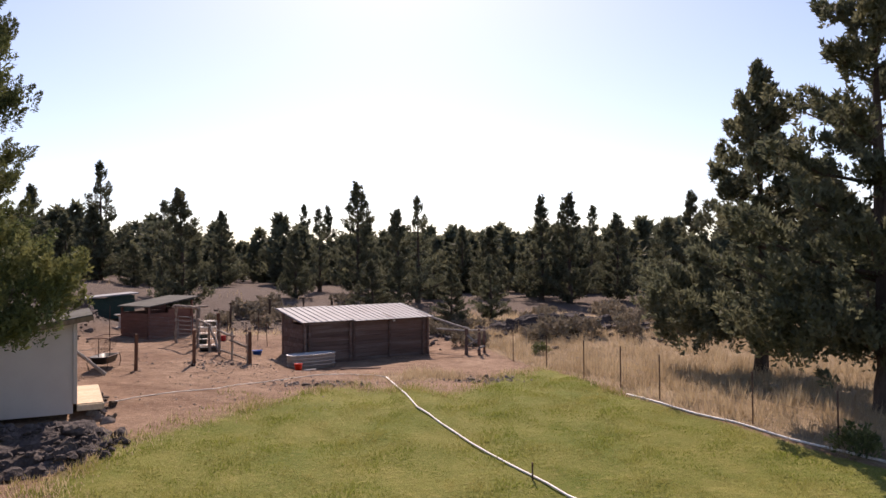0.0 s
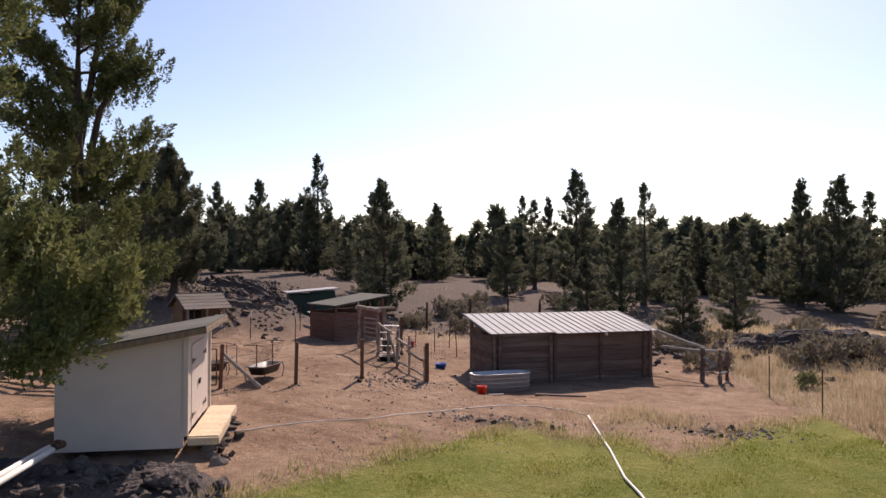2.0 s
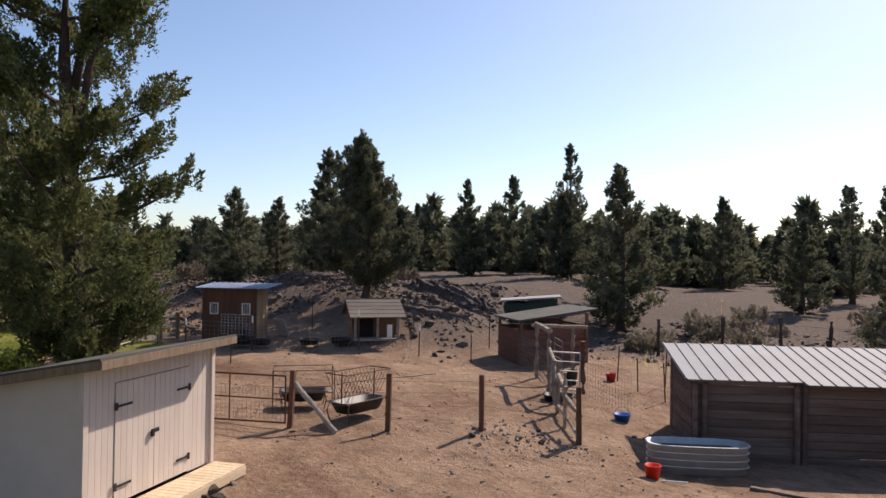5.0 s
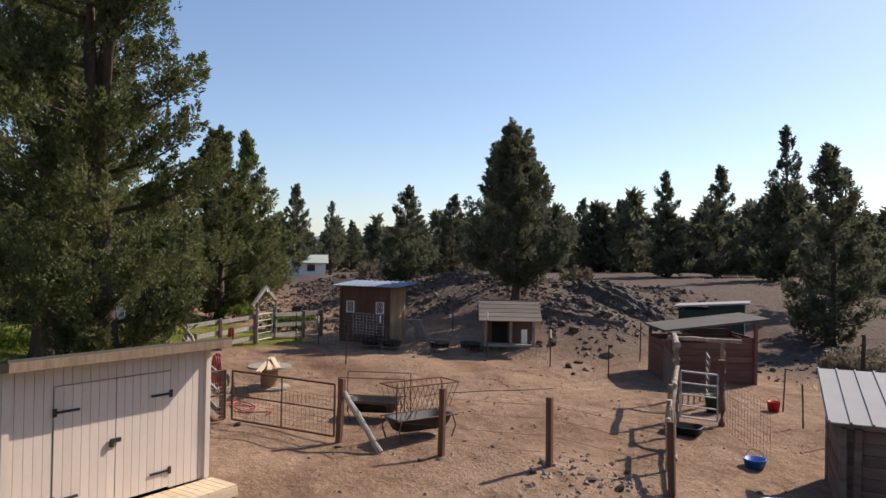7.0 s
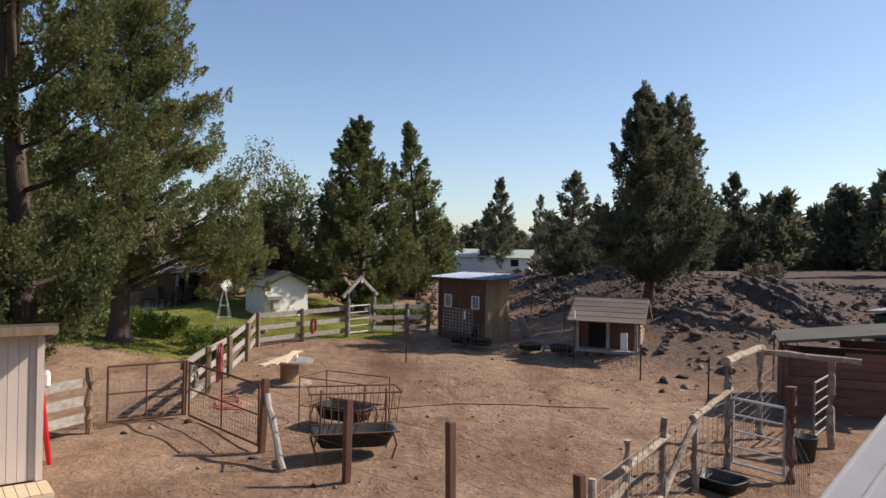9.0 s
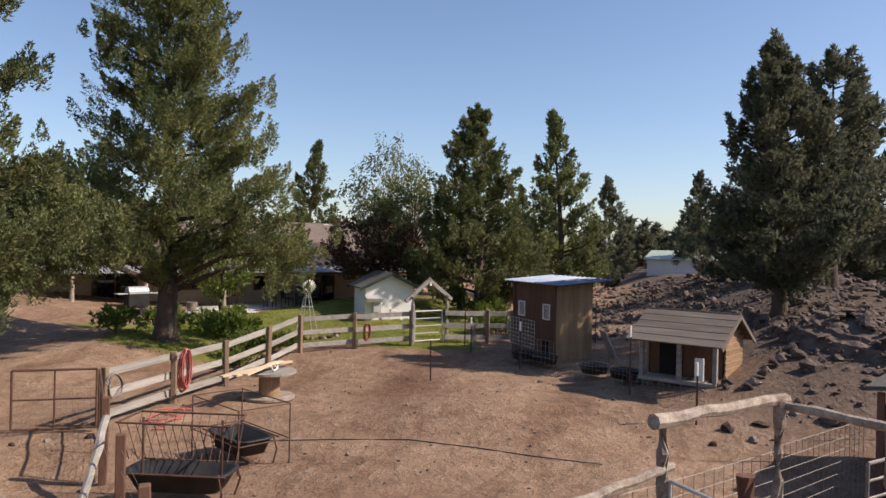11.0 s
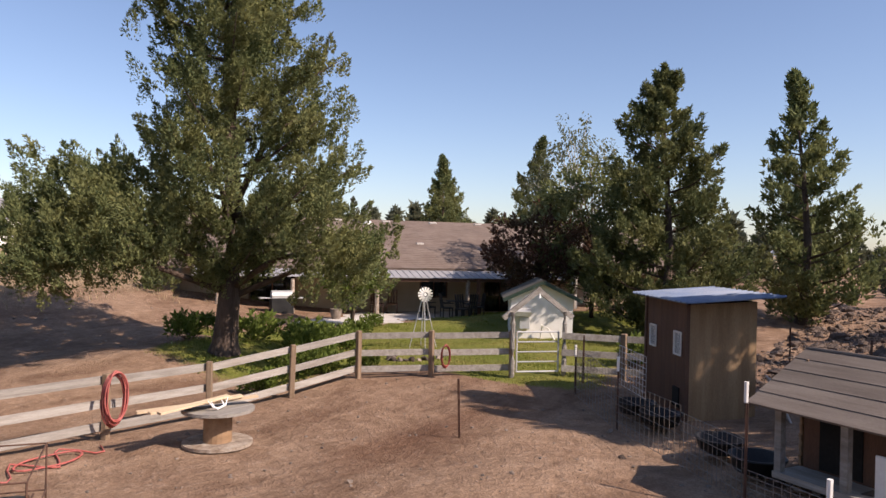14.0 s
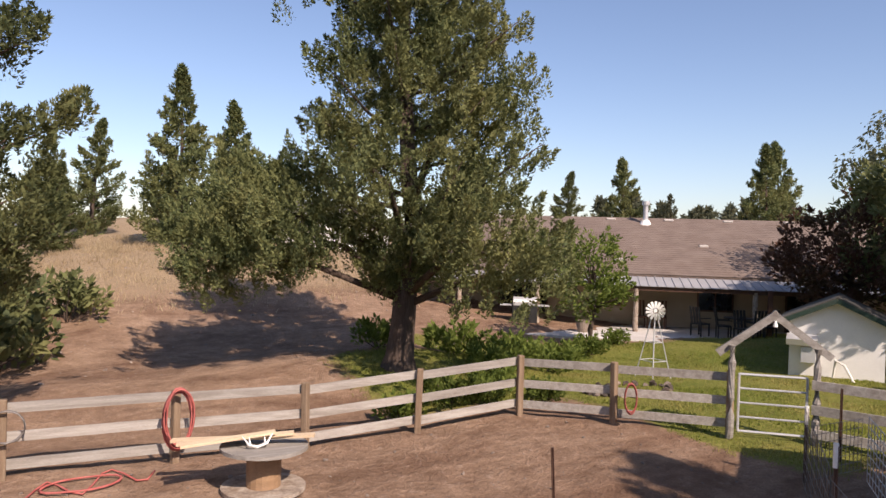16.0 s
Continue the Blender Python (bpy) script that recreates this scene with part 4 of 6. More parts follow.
# farm house
house = thing("house", pose(-37.72, 14.85, 1.15, 0, 0, -40), "long single-storey beige ranch house with a brown shingle roof", "house")
HX0, HX1 = -13.5, 11.0
slab_wall(house, "front_wall", (HX0, 0), (HX1, 0), -0.3, 2.3, 2.3, -0.2, BEIGE)
slab_wall(house, "back_wall", (HX0, -11.4), (HX1, -11.4), -0.3, 2.3, 2.3, 0.2, BEIGE)
for x in (HX0, HX1):
    bm = empty_bm()
    for dx in (-0.1, 0.1):
        vs = [bm.verts.new(v) for v in ((x + dx, -0.2, -0.3), (x + dx, -11.2, -0.3), (x + dx, -11.2, 2.3), (x + dx, -5.7, 4.15), (x + dx, -0.2, 2.3))]
        bm.faces.new(vs)
    bm.verts.ensure_lookup_table()
    for k in range(5):
        bm.faces.new((bm.verts[k], bm.verts[(k + 1) % 5], bm.verts[(k + 1) % 5 + 5], bm.verts[k + 5]))
    bmesh.ops.recalc_face_normals(bm, faces=bm.faces)
    part("gable_wall", bm, BEIGE, house)
for ya, za in ((1.0, 1.98), (-12.4, 1.98)):
    roof = part("roof", bar(empty_bm(), ((HX0 + HX1) / 2, ya, za), ((HX0 + HX1) / 2, -5.7, 4.32), HX1 - HX0 + 1.0, 0.10), SHINGLE, house, "brown shingles")
    if ya > 0:
        bm = empty_bm()
        for k in range(30):
            f = (k + 0.5) / 30
            bar(bm, ((HX0 + HX1) / 2, ya - 6.7 * f + 0.12, za + 2.34 * f + 0.045), ((HX0 + HX1) / 2, ya - 6.7 * f - 0.10, za + 2.34 * f + 0.117), HX1 - HX0 + 1.0, 0.012)
        part("shingle_course", bm, SHINGLE, roof)
for k in range(9):
    part("ridge_vent", bx(empty_bm(), (HX0 + 2 + k * 2.55, -5.4, 4.31), (0.4, 0.28, 0.09), bevel=0.02), CONCRETE, house, "pale roof vent")
for x, y in ((0.2, -2.2), (3.6, -0.4)):
    part("roof_vent", bx(empty_bm(), (x, y, 3.14 + (-y - 2.2) * 0.35 + 0.02), (0.36, 0.3, 0.12), bevel=0.02), CONCRETE, house)
bm = rod(empty_bm(), (2.3, -4.9, 3.9), (2.3, -4.9, 5.0), 0.11, 12)
rod(bm, (2.3, -4.9, 4.95), (2.3, -4.9, 5.12), 0.17, 12)
part("stove_pipe", bm, GALV, house, "galvanized stove pipe")
part("flashing", rod(empty_bm(), (2.3, -4.9, 3.95), (2.3, -4.9, 4.28), 0.34, 12, 0.16), WHITE_PAINT, house)
part("porch_roof", ribbed_sheet(empty_bm(), -7.5, 3.3, 0.75, 2.02, 2.35, 1.70, 0.3), WHITE_METAL, house, "pale ribbed metal porch roof")
part("porch_beam", bx(empty_bm(), (-2.1, 2.2, 1.60), (10.8, 0.1, 0.14)), BROWN_PLY, house)
for x in (-7.2, -4.6, -0.9, 3.1, 6.6, 9.5):
    part("porch_post", rod(empty_bm(), (x, 2.2, 0.0), (x, 2.2, 1.6), 0.10, 9, 0.08), LOG_WOOD, house, "peeled log post")
part("porch_post", bx(empty_bm(), (-1.35, 2.35, 0.85), (0.14, 0.14, 1.7)), BROWN_POST, house)
part("porch_roof", ribbed_sheet(empty_bm(), 3.3, 10.5, 0.75, 2.02, 2.35, 1.70, 0.3), WHITE_METAL, house)
for x, w, z0, z1 in ((0.05, 1.25, 0.72, 1.62), (-3.2, 1.5, 0.05, 1.75), (3.9, 0.8, 0.8, 1.6), (7.3, 1.9, 0.1, 1.75), (-9.5, 1.4, 0.7, 1.6)):
    wi = part("window", bx(empty_bm(), (x, 0.03, (z0 + z1) / 2), (w - 0.06, 0.03, z1 - z0 - 0.06)), GLASS, house, "dark glass window")
    fr = empty_bm()
    for dx in (-w / 2, 0, w / 2):
        bx(fr, (x + dx, 0.055, (z0 + z1) / 2), (0.06, 0.05, z1 - z0 + 0.06))
    for z in (z0, z1):
        bx(fr, (x, 0.052, z), (w, 0.045, 0.06))
    part("window_frame", fr, BROWN_POST if x else WHITE_PAINT, wi)
patio = single("patio", bx(empty_bm(), (-0.5, 2.3, -0.06), (19, 4.6, 0.22), bevel=0.02), CONCRETE, pose(-37.72, 14.85, 1.15, 0, 0, -40), "pale concrete patio slab along the house", "patio", kind="structure")

# metal building beyond the ridge
far = thing("outbuilding", pose(-73.9, 36.2, 2.2, 0, 0, 72), "long white metal outbuilding with a pale green roof", "building")
bm = bx(empty_bm(), (4.2, 3.0, 0.5), (7.6, 6.0, 1.7))
part("wall", bm, WHITE_PAINT, far, "white metal walls")
for y in (-0.3, 6.3):
    part("roof", bar(empty_bm(), (4.2, y, 1.3), (4.2, 3.0, 2.15), 8.2, 0.06), GREEN_ROOF, far, "pale green metal")
part("window", bx(empty_bm(), (6.5, -0.02, 0.8), (0.8, 0.05, 0.7)), GLASS, far)
far2 = thing("outbuilding", pose(-31.5, -11.5, gz(-31.5, -11.5) - 0.1, 0, 0, 28), "white corrugated metal barn behind the trees with a grey roof", "building")
part("wall", bx(empty_bm(), (0, 0, 0.95), (8, 4.4, 2.1)), WHITE_PAINT, far2, "white corrugated metal wall")
for y in (-2.5, 2.5):
    part("roof", ribbed_sheet(empty_bm(), -4.3, 4.3, y, 1.95, 0, 3.0, 0.4), WHITE_METAL, far2, "pale grey metal roof")
for sx in (-4.02, 4.02):
    b = empty_bm()
    vs = [b.verts.new(v) for v in ((sx, -2.2, 1.9), (sx, 2.2, 1.9), (sx, 0, 2.95))]
    ws = [b.verts.new((v.co.x * 0.985, v.co.y, v.co.z)) for v in vs]
    b.faces.new(vs), b.faces.new(ws[::-1])
    for k in range(3):
        b.faces.new((vs[k], ws[k], ws[(k + 1) % 3], vs[(k + 1) % 3]))
    bmesh.ops.recalc_face_normals(b, faces=b.faces)
    part("gable", b, WHITE_PAINT, far2)


# ---- fences, gates and pens ----
def on(x, y, dz=0.0, turn=0.0):
    return pose(x, y, gz(x, y) + dz, 0, 0, turn)


def g3(x, y, dz=0.0):
    return (x, y, gz(x, y) + dz)


def log(bm, a, b, r, seed, n=8, steps=6, wob=0.25):
    """A rough peeled log."""
    rr = random.Random(seed)
    a, b = Vector(a), Vector(b)
    pts = [a.lerp(b, i / steps) + Vector((rr.uniform(-1, 1), rr.uniform(-1, 1), rr.uniform(-1, 1))) * r * wob * (0 < i < steps) for i in range(steps + 1)]
    return limb(bm, pts, [r * rr.uniform(0.85, 1.12) for _ in pts], n)


def wire_grid(bm, a, b, z0, z1, nx, nz, r=0.004, za=None):
    """Welded wire mesh between the plan points a and b, from z0 to z1 above the ground."""
    a, b = Vector(g3(*a)), Vector(g3(*b))
    for i in range(nx + 1):
        p = a.lerp(b, i / nx)
        rod(bm, p + Vector((0, 0, z0)), p + Vector((0, 0, z1)), r, 3)
    for k in range(nz + 1):
        z = Vector((0, 0, z0 + (z1 - z0) * k / nz))
        rod(bm, a + z, b + z, r, 3)
    return bm


RAIL_POSTS = [(-14.95, 22.30), (-17.18, 22.34), (-19.14, 22.52), (-21.09, 22.71), (-23.18, 22.74), (-24.29, 24.04), (-25.49, 25.53)]
fence = thing("rail_fence", Matrix(), "weathered three-rail wooden fence along the dirt corral", "fence")
for i, (x, y) in enumerate(RAIL_POSTS):
    part("post", bx(empty_bm(), g3(x, y, 0.42), (0.11, 0.11, 1.38), rz=20 * i, rx=1.0 * (i % 3 - 1), bevel=0.012), POST_WOOD, fence)
for (xa, ya), (xb, yb) in zip(RAIL_POSTS, RAIL_POSTS[1:]):
    d = Vector((yb - ya, xa - xb, 0)).normalized() * -0.085
    for k, z in enumerate((0.20, 0.58, 0.98)):
        part("rail", bar(empty_bm(), Vector(g3(xa, ya, z - 0.01)) + d, Vector(g3(xb, yb, z + 0.015)) + d, 0.04, 0.14), GREY_WOOD, fence)
fence2 = thing("rail_fence", Matrix(), "weathered three-rail fence between the gate arch and the brown hut", "fence")
P2 = [(-26.25, 26.48), (-26.89, 27.79), (-27.13, 28.61)]
for x, y in P2[1:]:
    part("post", bx(empty_bm(), g3(x, y, 0.42), (0.13, 0.13, 1.38), bevel=0.012), POST_WOOD, fence2)
for (xa, ya), (xb, yb) in zip(P2, P2[1:]):
    for z in (0.20, 0.58, 0.98):
        part("rail", bar(empty_bm(), g3(xa, ya, z), g3(xb, yb, z), 0.04, 0.15), GREY_WOOD, fence2)

arch = thing("gate_arch", Matrix(), "rustic log arch with a pitched top over the garden gate", "arch")
A0, A1 = Vector(g3(-25.49, 25.53)), Vector(g3(-26.38, 26.46))
AP = (A0 + A1) / 2
for p, sd in ((A0, 3), (A1, 4)):
    part("post", log(empty_bm(), p + Vector((0.05, 0.05, -0.2)), p + Vector((0.05, 0.05, 1.55)), 0.06, sd, wob=0.1), GREY_WOOD, arch)
u = (A1 - A0).normalized()
top = AP + Vector((0, 0, 2.1))
part("rafter", bar(empty_bm(), A0 - u * 0.22 + Vector((0, 0, 1.40)), top + u * 0.05, 0.09, 0.12), GREY_WOOD, arch)
part("rafter", bar(empty_bm(), A1 + u * 0.22 + Vector((0, 0, 1.40)), top - u * 0.05, 0.085, 0.115), GREY_WOOD, arch)
part("bell", rod(empty_bm(), top + Vector((0.05, 0.05, -0.22)), top + Vector((0.05, 0.05, -0.12)), 0.04, 9, 0.015), WHITE_PAINT, arch, "small pale hanging bell")


def tube_gate(a, b, h, bars, label, material, wire=False, z0=0.1):
    root = thing("metal_gate", Matrix(), label, "gate", "metal gates")
    pa, pb = Vector(g3(*a)), Vector(g3(*b))
    lo, hi = Vector((0, 0, z0)), Vector((0, 0, z0 + h))
    bm = empty_bm()
    for p, q in ((pa + lo, pb + lo), (pa + hi, pb + hi), (pa + lo, pa + hi), (pb + lo, pb + hi)):
        rod(bm, p, q, 0.022, 7)
    part("gate_frame", bm, material, root)
    for k in range(1, bars + 1):
        z = Vector((0, 0, z0 + h * k / (bars + 1)))
        part("rail", rod(empty_bm(), pa + z, pb + z, 0.017, 6), material, root)
    if wire:
        part("wire_mesh", wire_grid(empty_bm(), a, b, z0, z0 + h * 0.75, round((pb - pa).length / 0.1), 9, 0.003), WIRE, root)
        m = pa.lerp(pb, 0.5)
        part("upright", rod(empty_bm(), m + lo, m + hi, 0.017, 6), material, root)
    return root


tube_gate((-25.58, 25.62), (-26.29, 26.37), 0.95, 3, "galvanized tube gate under the log arch, closed", GALV)
tube_gate((-14.15, 21.05), (-14.72, 22.32), 1.05, 1, "brown steel gate with wire mesh, closed", RUST, True)
tube_gate((-14.62, 22.45), (-12.56, 24.05), 1.05, 1, "rusty steel gate with wire mesh beside the feeder", RUST, True)

YARD_POSTS = [(-12.46, 24.14, 1.28), (-10.80, 25.58, 1.28), (-9.24, 26.95, 1.25), (-7.50, 28.18, 1.27)]
yard = thing("wire_fence", Matrix(), "sparse wire fence on square reddish posts across the yard", "fence")
for i, (x, y, h) in enumerate(YARD_POSTS):
    part("post", bx(empty_bm(), g3(x, y, h / 2 - 0.1), (0.11, 0.11, h + 0.2), rz=30, rx=1.5 * (i - 1), ry=2 - i, bevel=0.01), BROWN_POST, yard)
for (xa, ya, ha), (xb, yb, hb) in zip(YARD_POSTS, YARD_POSTS[1:]):
    for z in (0.25, 0.55, 0.85, 1.1):
        part("wire", limb(empty_bm(), [g3(xa, ya, z), ((xa + xb) / 2, (ya + yb) / 2, gz((xa + xb) / 2, (ya + yb) / 2) + z - 0.03), g3(xb, yb, z)], [0.0022] * 3, 3), WIRE, yard)
part("brace", log(empty_bm(), g3(-12.42, 24.2, 1.0), g3(-11.4, 24.58, 0.02), 0.06, 31), GREY_WOOD, yard, "grey leaning pole")

stub = thing("plank_fence", Matrix(), "short grey plank fence beside the shed", "fence")
for k, z in enumerate((0.3, 0.62, 0.95)):
    part("plank", bar(empty_bm(), g3(-12.3, 19.9, z), g3(-13.75, 20.75, z + 0.02), 0.03, 0.17, 4 * k - 4), GREY_WOOD, stub)
for x, y in ((-12.4, 19.95), (-13.8, 20.83)):
    part("post", log(empty_bm(), g3(x, y, -0.2), g3(x, y, 1.25), 0.07, 40), POST_WOOD, stub)
bm = rod(empty_bm(), (0, 0, 0), (0, 0, 0.2), 0.06, 9)
rod(bm, (0, 0, 0.2), (0, 0, 0.26), 0.06, 9, 0.03)
single("jug", bm, WHITE_PAINT, pose(-13.1, 20.36, gz(-13.1, 20.36) + 1.03), "white plastic jug standing on the plank fence", "jug")

for i, (dx, dy, lean_) in enumerate(((0, 0, 0.25), (0.12, 0.06, 0.3))):
    rt = thing("lifting_jack", Matrix(), "tall red steel jack bar leaning on the shed corner", "jack", "red jack bars")
    x, y = -11.78 - dx, 20.94 - dy
    part("bar", bar(empty_bm(), g3(x, y, 0.0), (x + 0.10, y - 0.17, gz(x, y) + 1.75), 0.07, 0.05), RED_METAL, rt)
    part("collar", bx(empty_bm(), (x + 0.085, y - 0.145, gz(x, y) + 1.5), (0.1, 0.08, 0.16), bevel=0.01), WHITE_PAINT, rt, "white collar")

# log pen before the red shelter
pen = thing("log_pen", Matrix(), "animal pen of rough peeled juniper logs and wire panels", "pen")
PEN = [(-7.62, 28.35, 1.15, 0.05), (-8.5, 29.1, 1.3, 0.05), (-9.3, 29.95, 1.3, 0.05), (-9.98, 30.78, 1.2, 0.055), (-10.86, 31.76, 1.75, 0.07), (-12.4, 33.25, 1.70, 0.07), (-11.65, 34.2, 1.6, 0.07), (-10.15, 32.42, 1.5, 0.085)]
for i, (x, y, h, r) in enumerate(PEN):
    part("post", log(empty_bm(), g3(x, y, -0.2), (x + 0.03 * (i % 3 - 1), y, gz(x, y) + h), r, 50 + i), LOG_WOOD if i != 7 else BROWN_POST, pen)
for a, b, za, zb, r in ((4, 5, 1.76, 1.70, 0.08), (5, 6, 1.66, 1.62, 0.055), (0, 1, 0.62, 0.75, 0.05), (1, 2, 0.95, 0.98, 0.05), (3, 4, 1.15, 1.25, 0.055), (2, 3, 0.2, 1.1, 0.055), (0, 2, 0.15, 0.2, 0.04)):
    pa, pb = Vector(g3(PEN[a][0], PEN[a][1], za)), Vector(g3(PEN[b][0], PEN[b][1], zb))
    e = (pb - pa).normalized() * 0.15
    part("beam", log(empty_bm(), pa - e, pb + e * (3.0 if (a, b) == (5, 6) else 1), r, 70 + a + b), LOG_WOOD, pen)
for a, b in ((0, 2), (2, 4), (4, 5)):
    part("wire_panel", wire_grid(empty_bm(), PEN[a][:2], PEN[b][:2], 0.06, 1.1, 12, 6, 0.004), WIRE, pen, "welded stock panel")
part("wire_panel", wire_grid(empty_bm(), (-12.4, 33.25), (-14.39, 34.88), 0.06, 1.15, 16, 7, 0.004), WIRE, pen)
part("wire_panel", wire_grid(empty_bm(), (-10.16, 32.28), (-7.95, 31.23), 0.06, 1.15, 18, 7, 0.003), WIRE, pen)
tube_gate((-10.82, 31.84), (-10.2, 32.36), 1.05, 3, "galvanized tube gate of the log pen", GALV)
tube_gate((-11.99, 34.09), (-13.01, 35.11), 1.0, 4, "dull steel stock panel gate by the red shelter", WIRE)

# lean steel stakes in the yard
def stake(x, y, h, tip=False, lean_=0.0):
    rt = thing("steel_stake", on(x, y), "thin rusty steel stake" + (" with a white cap" if tip else " standing in the dirt"), "stake", "steel stakes")
    part("shaft", bx(bx(empty_bm(), (0, 0, h / 2 - 0.15), (0.035, 0.012, h + 0.3), ry=lean_), (0, 0.012, h / 2 - 0.15), (0.01, 0.03, h + 0.3), ry=lean_), RUST, rt)
    if tip:
        part("cap", rod(empty_bm(), (h * math.sin(radians(lean_)) / 2, 0, h - 0.22), (h * math.sin(radians(lean_)) / 2, 0, h + 0.03), 0.028, 7), WHITE_PAINT, rt, "white plastic cap")
    return rt


for row in ((-20.50, 27.24, 1.0, False, 4), (-24.44, 27.62, 1.0, True, 0), (-22.50, 29.26, 1.25, True, 0), (-19.56, 31.94, 1.5, True, 0), (-17.48, 33.05, 1.15, True, 1), (-15.86, 34.06, 1.0, False, 0), (-25.89, 27.19, 1.1, False, 0), (-17.01, 36.43, 1.3, False, 1),
            (-13.93, 36.09, 1.3, False, 0), (-10.65, 35.24, 1.1, False, 3), (-9.43, 34.27, 1.0, False, -2), (-9.28, 35.76, 1.3, False, 2), (-8.33, 33.79, 1.1, False, -3), (-16.30, 39.23, 1.5, False, 0), (-23.90, 32.99, 1.3, False, 1), (-27.37, 31.29, 1.4, False, 0), (-29.37, 33.23, 1.4, False, 0)):
    stake(*row)

# wire run between hut and coop
run = thing("wire_run", Matrix(), "sagging welded wire fence round the poultry run", "fence")
RUN = [(-25.79, 27.58), (-24.39, 27.63), (-22.50, 29.21), (-21.10, 30.74), (-19.66, 31.89), (-18.43, 33.34)]
for i, (a, b) in enumerate(zip(RUN, RUN[1:])):
    part("wire_panel", wire_grid(empty_bm(), a, b, 0.02, (0.75, 1.0, 0.9, 0.8, 0.45)[i], 14, 6, 0.005), WIRE, run)
part("wire_panel", wire_grid(empty_bm(), (-23.90, 28.77), (-22.99, 29.60), 0.5, 1.25, 9, 7, 0.006), GALV, run)
part("wire_panel", wire_grid(empty_bm(), (-24.78, 31.11), (-27.28, 32.67), 0.05, 1.1, 14, 6, 0.0045), WIRE, run)

# posts of the far pen
farpen = thing("wire_fence", Matrix(), "old wire fence on dark wooden posts beyond the shelters", "fence")
FP = [(-12.42, 41.37), (-10.70, 43.40), (-8.97, 44.93), (-7.41, 45.77), (-6.06, 46.79), (-5.01, 44.82), (-6.53, 42.59), (-8.44, 40.56)]
for i, (x, y) in enumerate(FP):
    part("post", log(empty_bm(), g3(x, y, -0.2), (x + 0.1 * math.sin(i * 3), y, gz(x, y) + 1.45 + 0.15 * math.sin(i * 7)), 0.07, 90 + i), BARK, farpen)
for a, b in zip(FP, FP[1:]):
    for z in (0.5, 0.95, 1.3):
        part("wire", rod(empty_bm(), g3(*a, z), g3(*b, z), 0.006, 3), WIRE, farpen)

# barn corner rail fence and T-post line of the field
corner = thing("rail_fence", Matrix(), "rough dark wooden fence corner beside the barn", "fence")
CP = [(-0.42, 33.72), (0.98, 33.5), (1.82, 34.06), (1.55, 33.1)]
for i, (x, y) in enumerate(CP[1:]):
    part("post", log(empty_bm(), g3(x, y, -0.2), g3(x, y, 1.2), 0.08, 110 + i), BARN_WOOD, corner)
for (xa, ya), (xb, yb), za, zb in ((CP[0], CP[1], 1.15, 1.1), (CP[1], CP[2], 1.1, 1.05), (CP[1], CP[3], 0.9, 0.5), (CP[3], CP[2], 0.35, 0.3), (CP[1], CP[3], 0.35, 0.75)):
    part("rail", log(empty_bm(), g3(xa, ya, za), g3(xb, yb, zb), 0.05, 120), GREY_WOOD, corner)
part("rail", log(empty_bm(), g3(-2.6, 37.5, 1.9), g3(1.1, 34.0, 1.15), 0.06, 127), GREY_WOOD, corner, "long pale leaning pole")
field = thing("wire_fence", Matrix(), "wire fence on thin steel posts along the dry field", "fence")
FF = [(1.82, 34.06), (2.94, 31.16), (3.98, 28.08), (4.80, 24.59), (5.67, 23.01), (6.38, 21.19), (7.94, 18.49), (9.09, 16.64), (10.90, 13.20)]
for x, y in FF[1:]:
    part("post", bx(bx(empty_bm(), g3(x, y, 0.55), (0.035, 0.012, 1.5)), g3(x, y + 0.015, 0.55), (0.012, 0.03, 1.5)), RUST, field)
for a, b in zip(FF, FF[1:]):
    part("wire_mesh", wire_grid(empty_bm(), a, b, 0.05, 1.1, 12, 5, 0.0022), WIRE, field)

# ---- things of the corral ----
spool = thing("cable_spool", on(-18.04, 24.14), "wooden cable spool used as a table, with boards on top", "cable spool")
def disc(r, z, t, n=28):
    return rod(empty_bm(), (0, 0, z), (0, 0, z + t), r, n)
part("base_disc", disc(0.56, 0.01, 0.05), LOG_WOOD, spool)
part("drum", rod(empty_bm(), (0, 0, 0.06), (0, 0, 0.56), 0.23, 18), COOP_WOOD, spool, "golden wooden drum")
part("top_disc", disc(0.58, 0.56, 0.05), GREY_WOOD, spool)
for k, (a, l_) in enumerate(((38, 1.9), (30, 1.5), (44, 1.2))):
    single("board", bx(empty_bm(), (0, 0, 0), (l_, 0.13, 0.035), ry=-3 - k), DECK_WOOD, pose(-17.80 + 0.12 * k, 23.97 + 0.1 * k, gz(-17.8, 24.1) + 0.68 + 0.03 * k, 0, 0, 155 + k * 9), "loose pale board lying across the cable spool", "board", "loose boards")
bm = empty_bm()
for sx in (-1, 1):
    limb(bm, [(0, 0, 0), (0.12 * sx, 0.04, 0.05), (0.2 * sx, 0.0, 0.16)], [0.02, 0.016, 0.006], 5)
    limb(bm, [(0.1 * sx, 0.03, 0.05), (0.1 * sx, -0.06, 0.15)], [0.014, 0.005], 5)
single("antler", bm, WHITE_PAINT, pose(-17.9, 24.3, gz(-17.8, 24.1) + 0.63), "bleached white antlers on the spool table", "antlers")


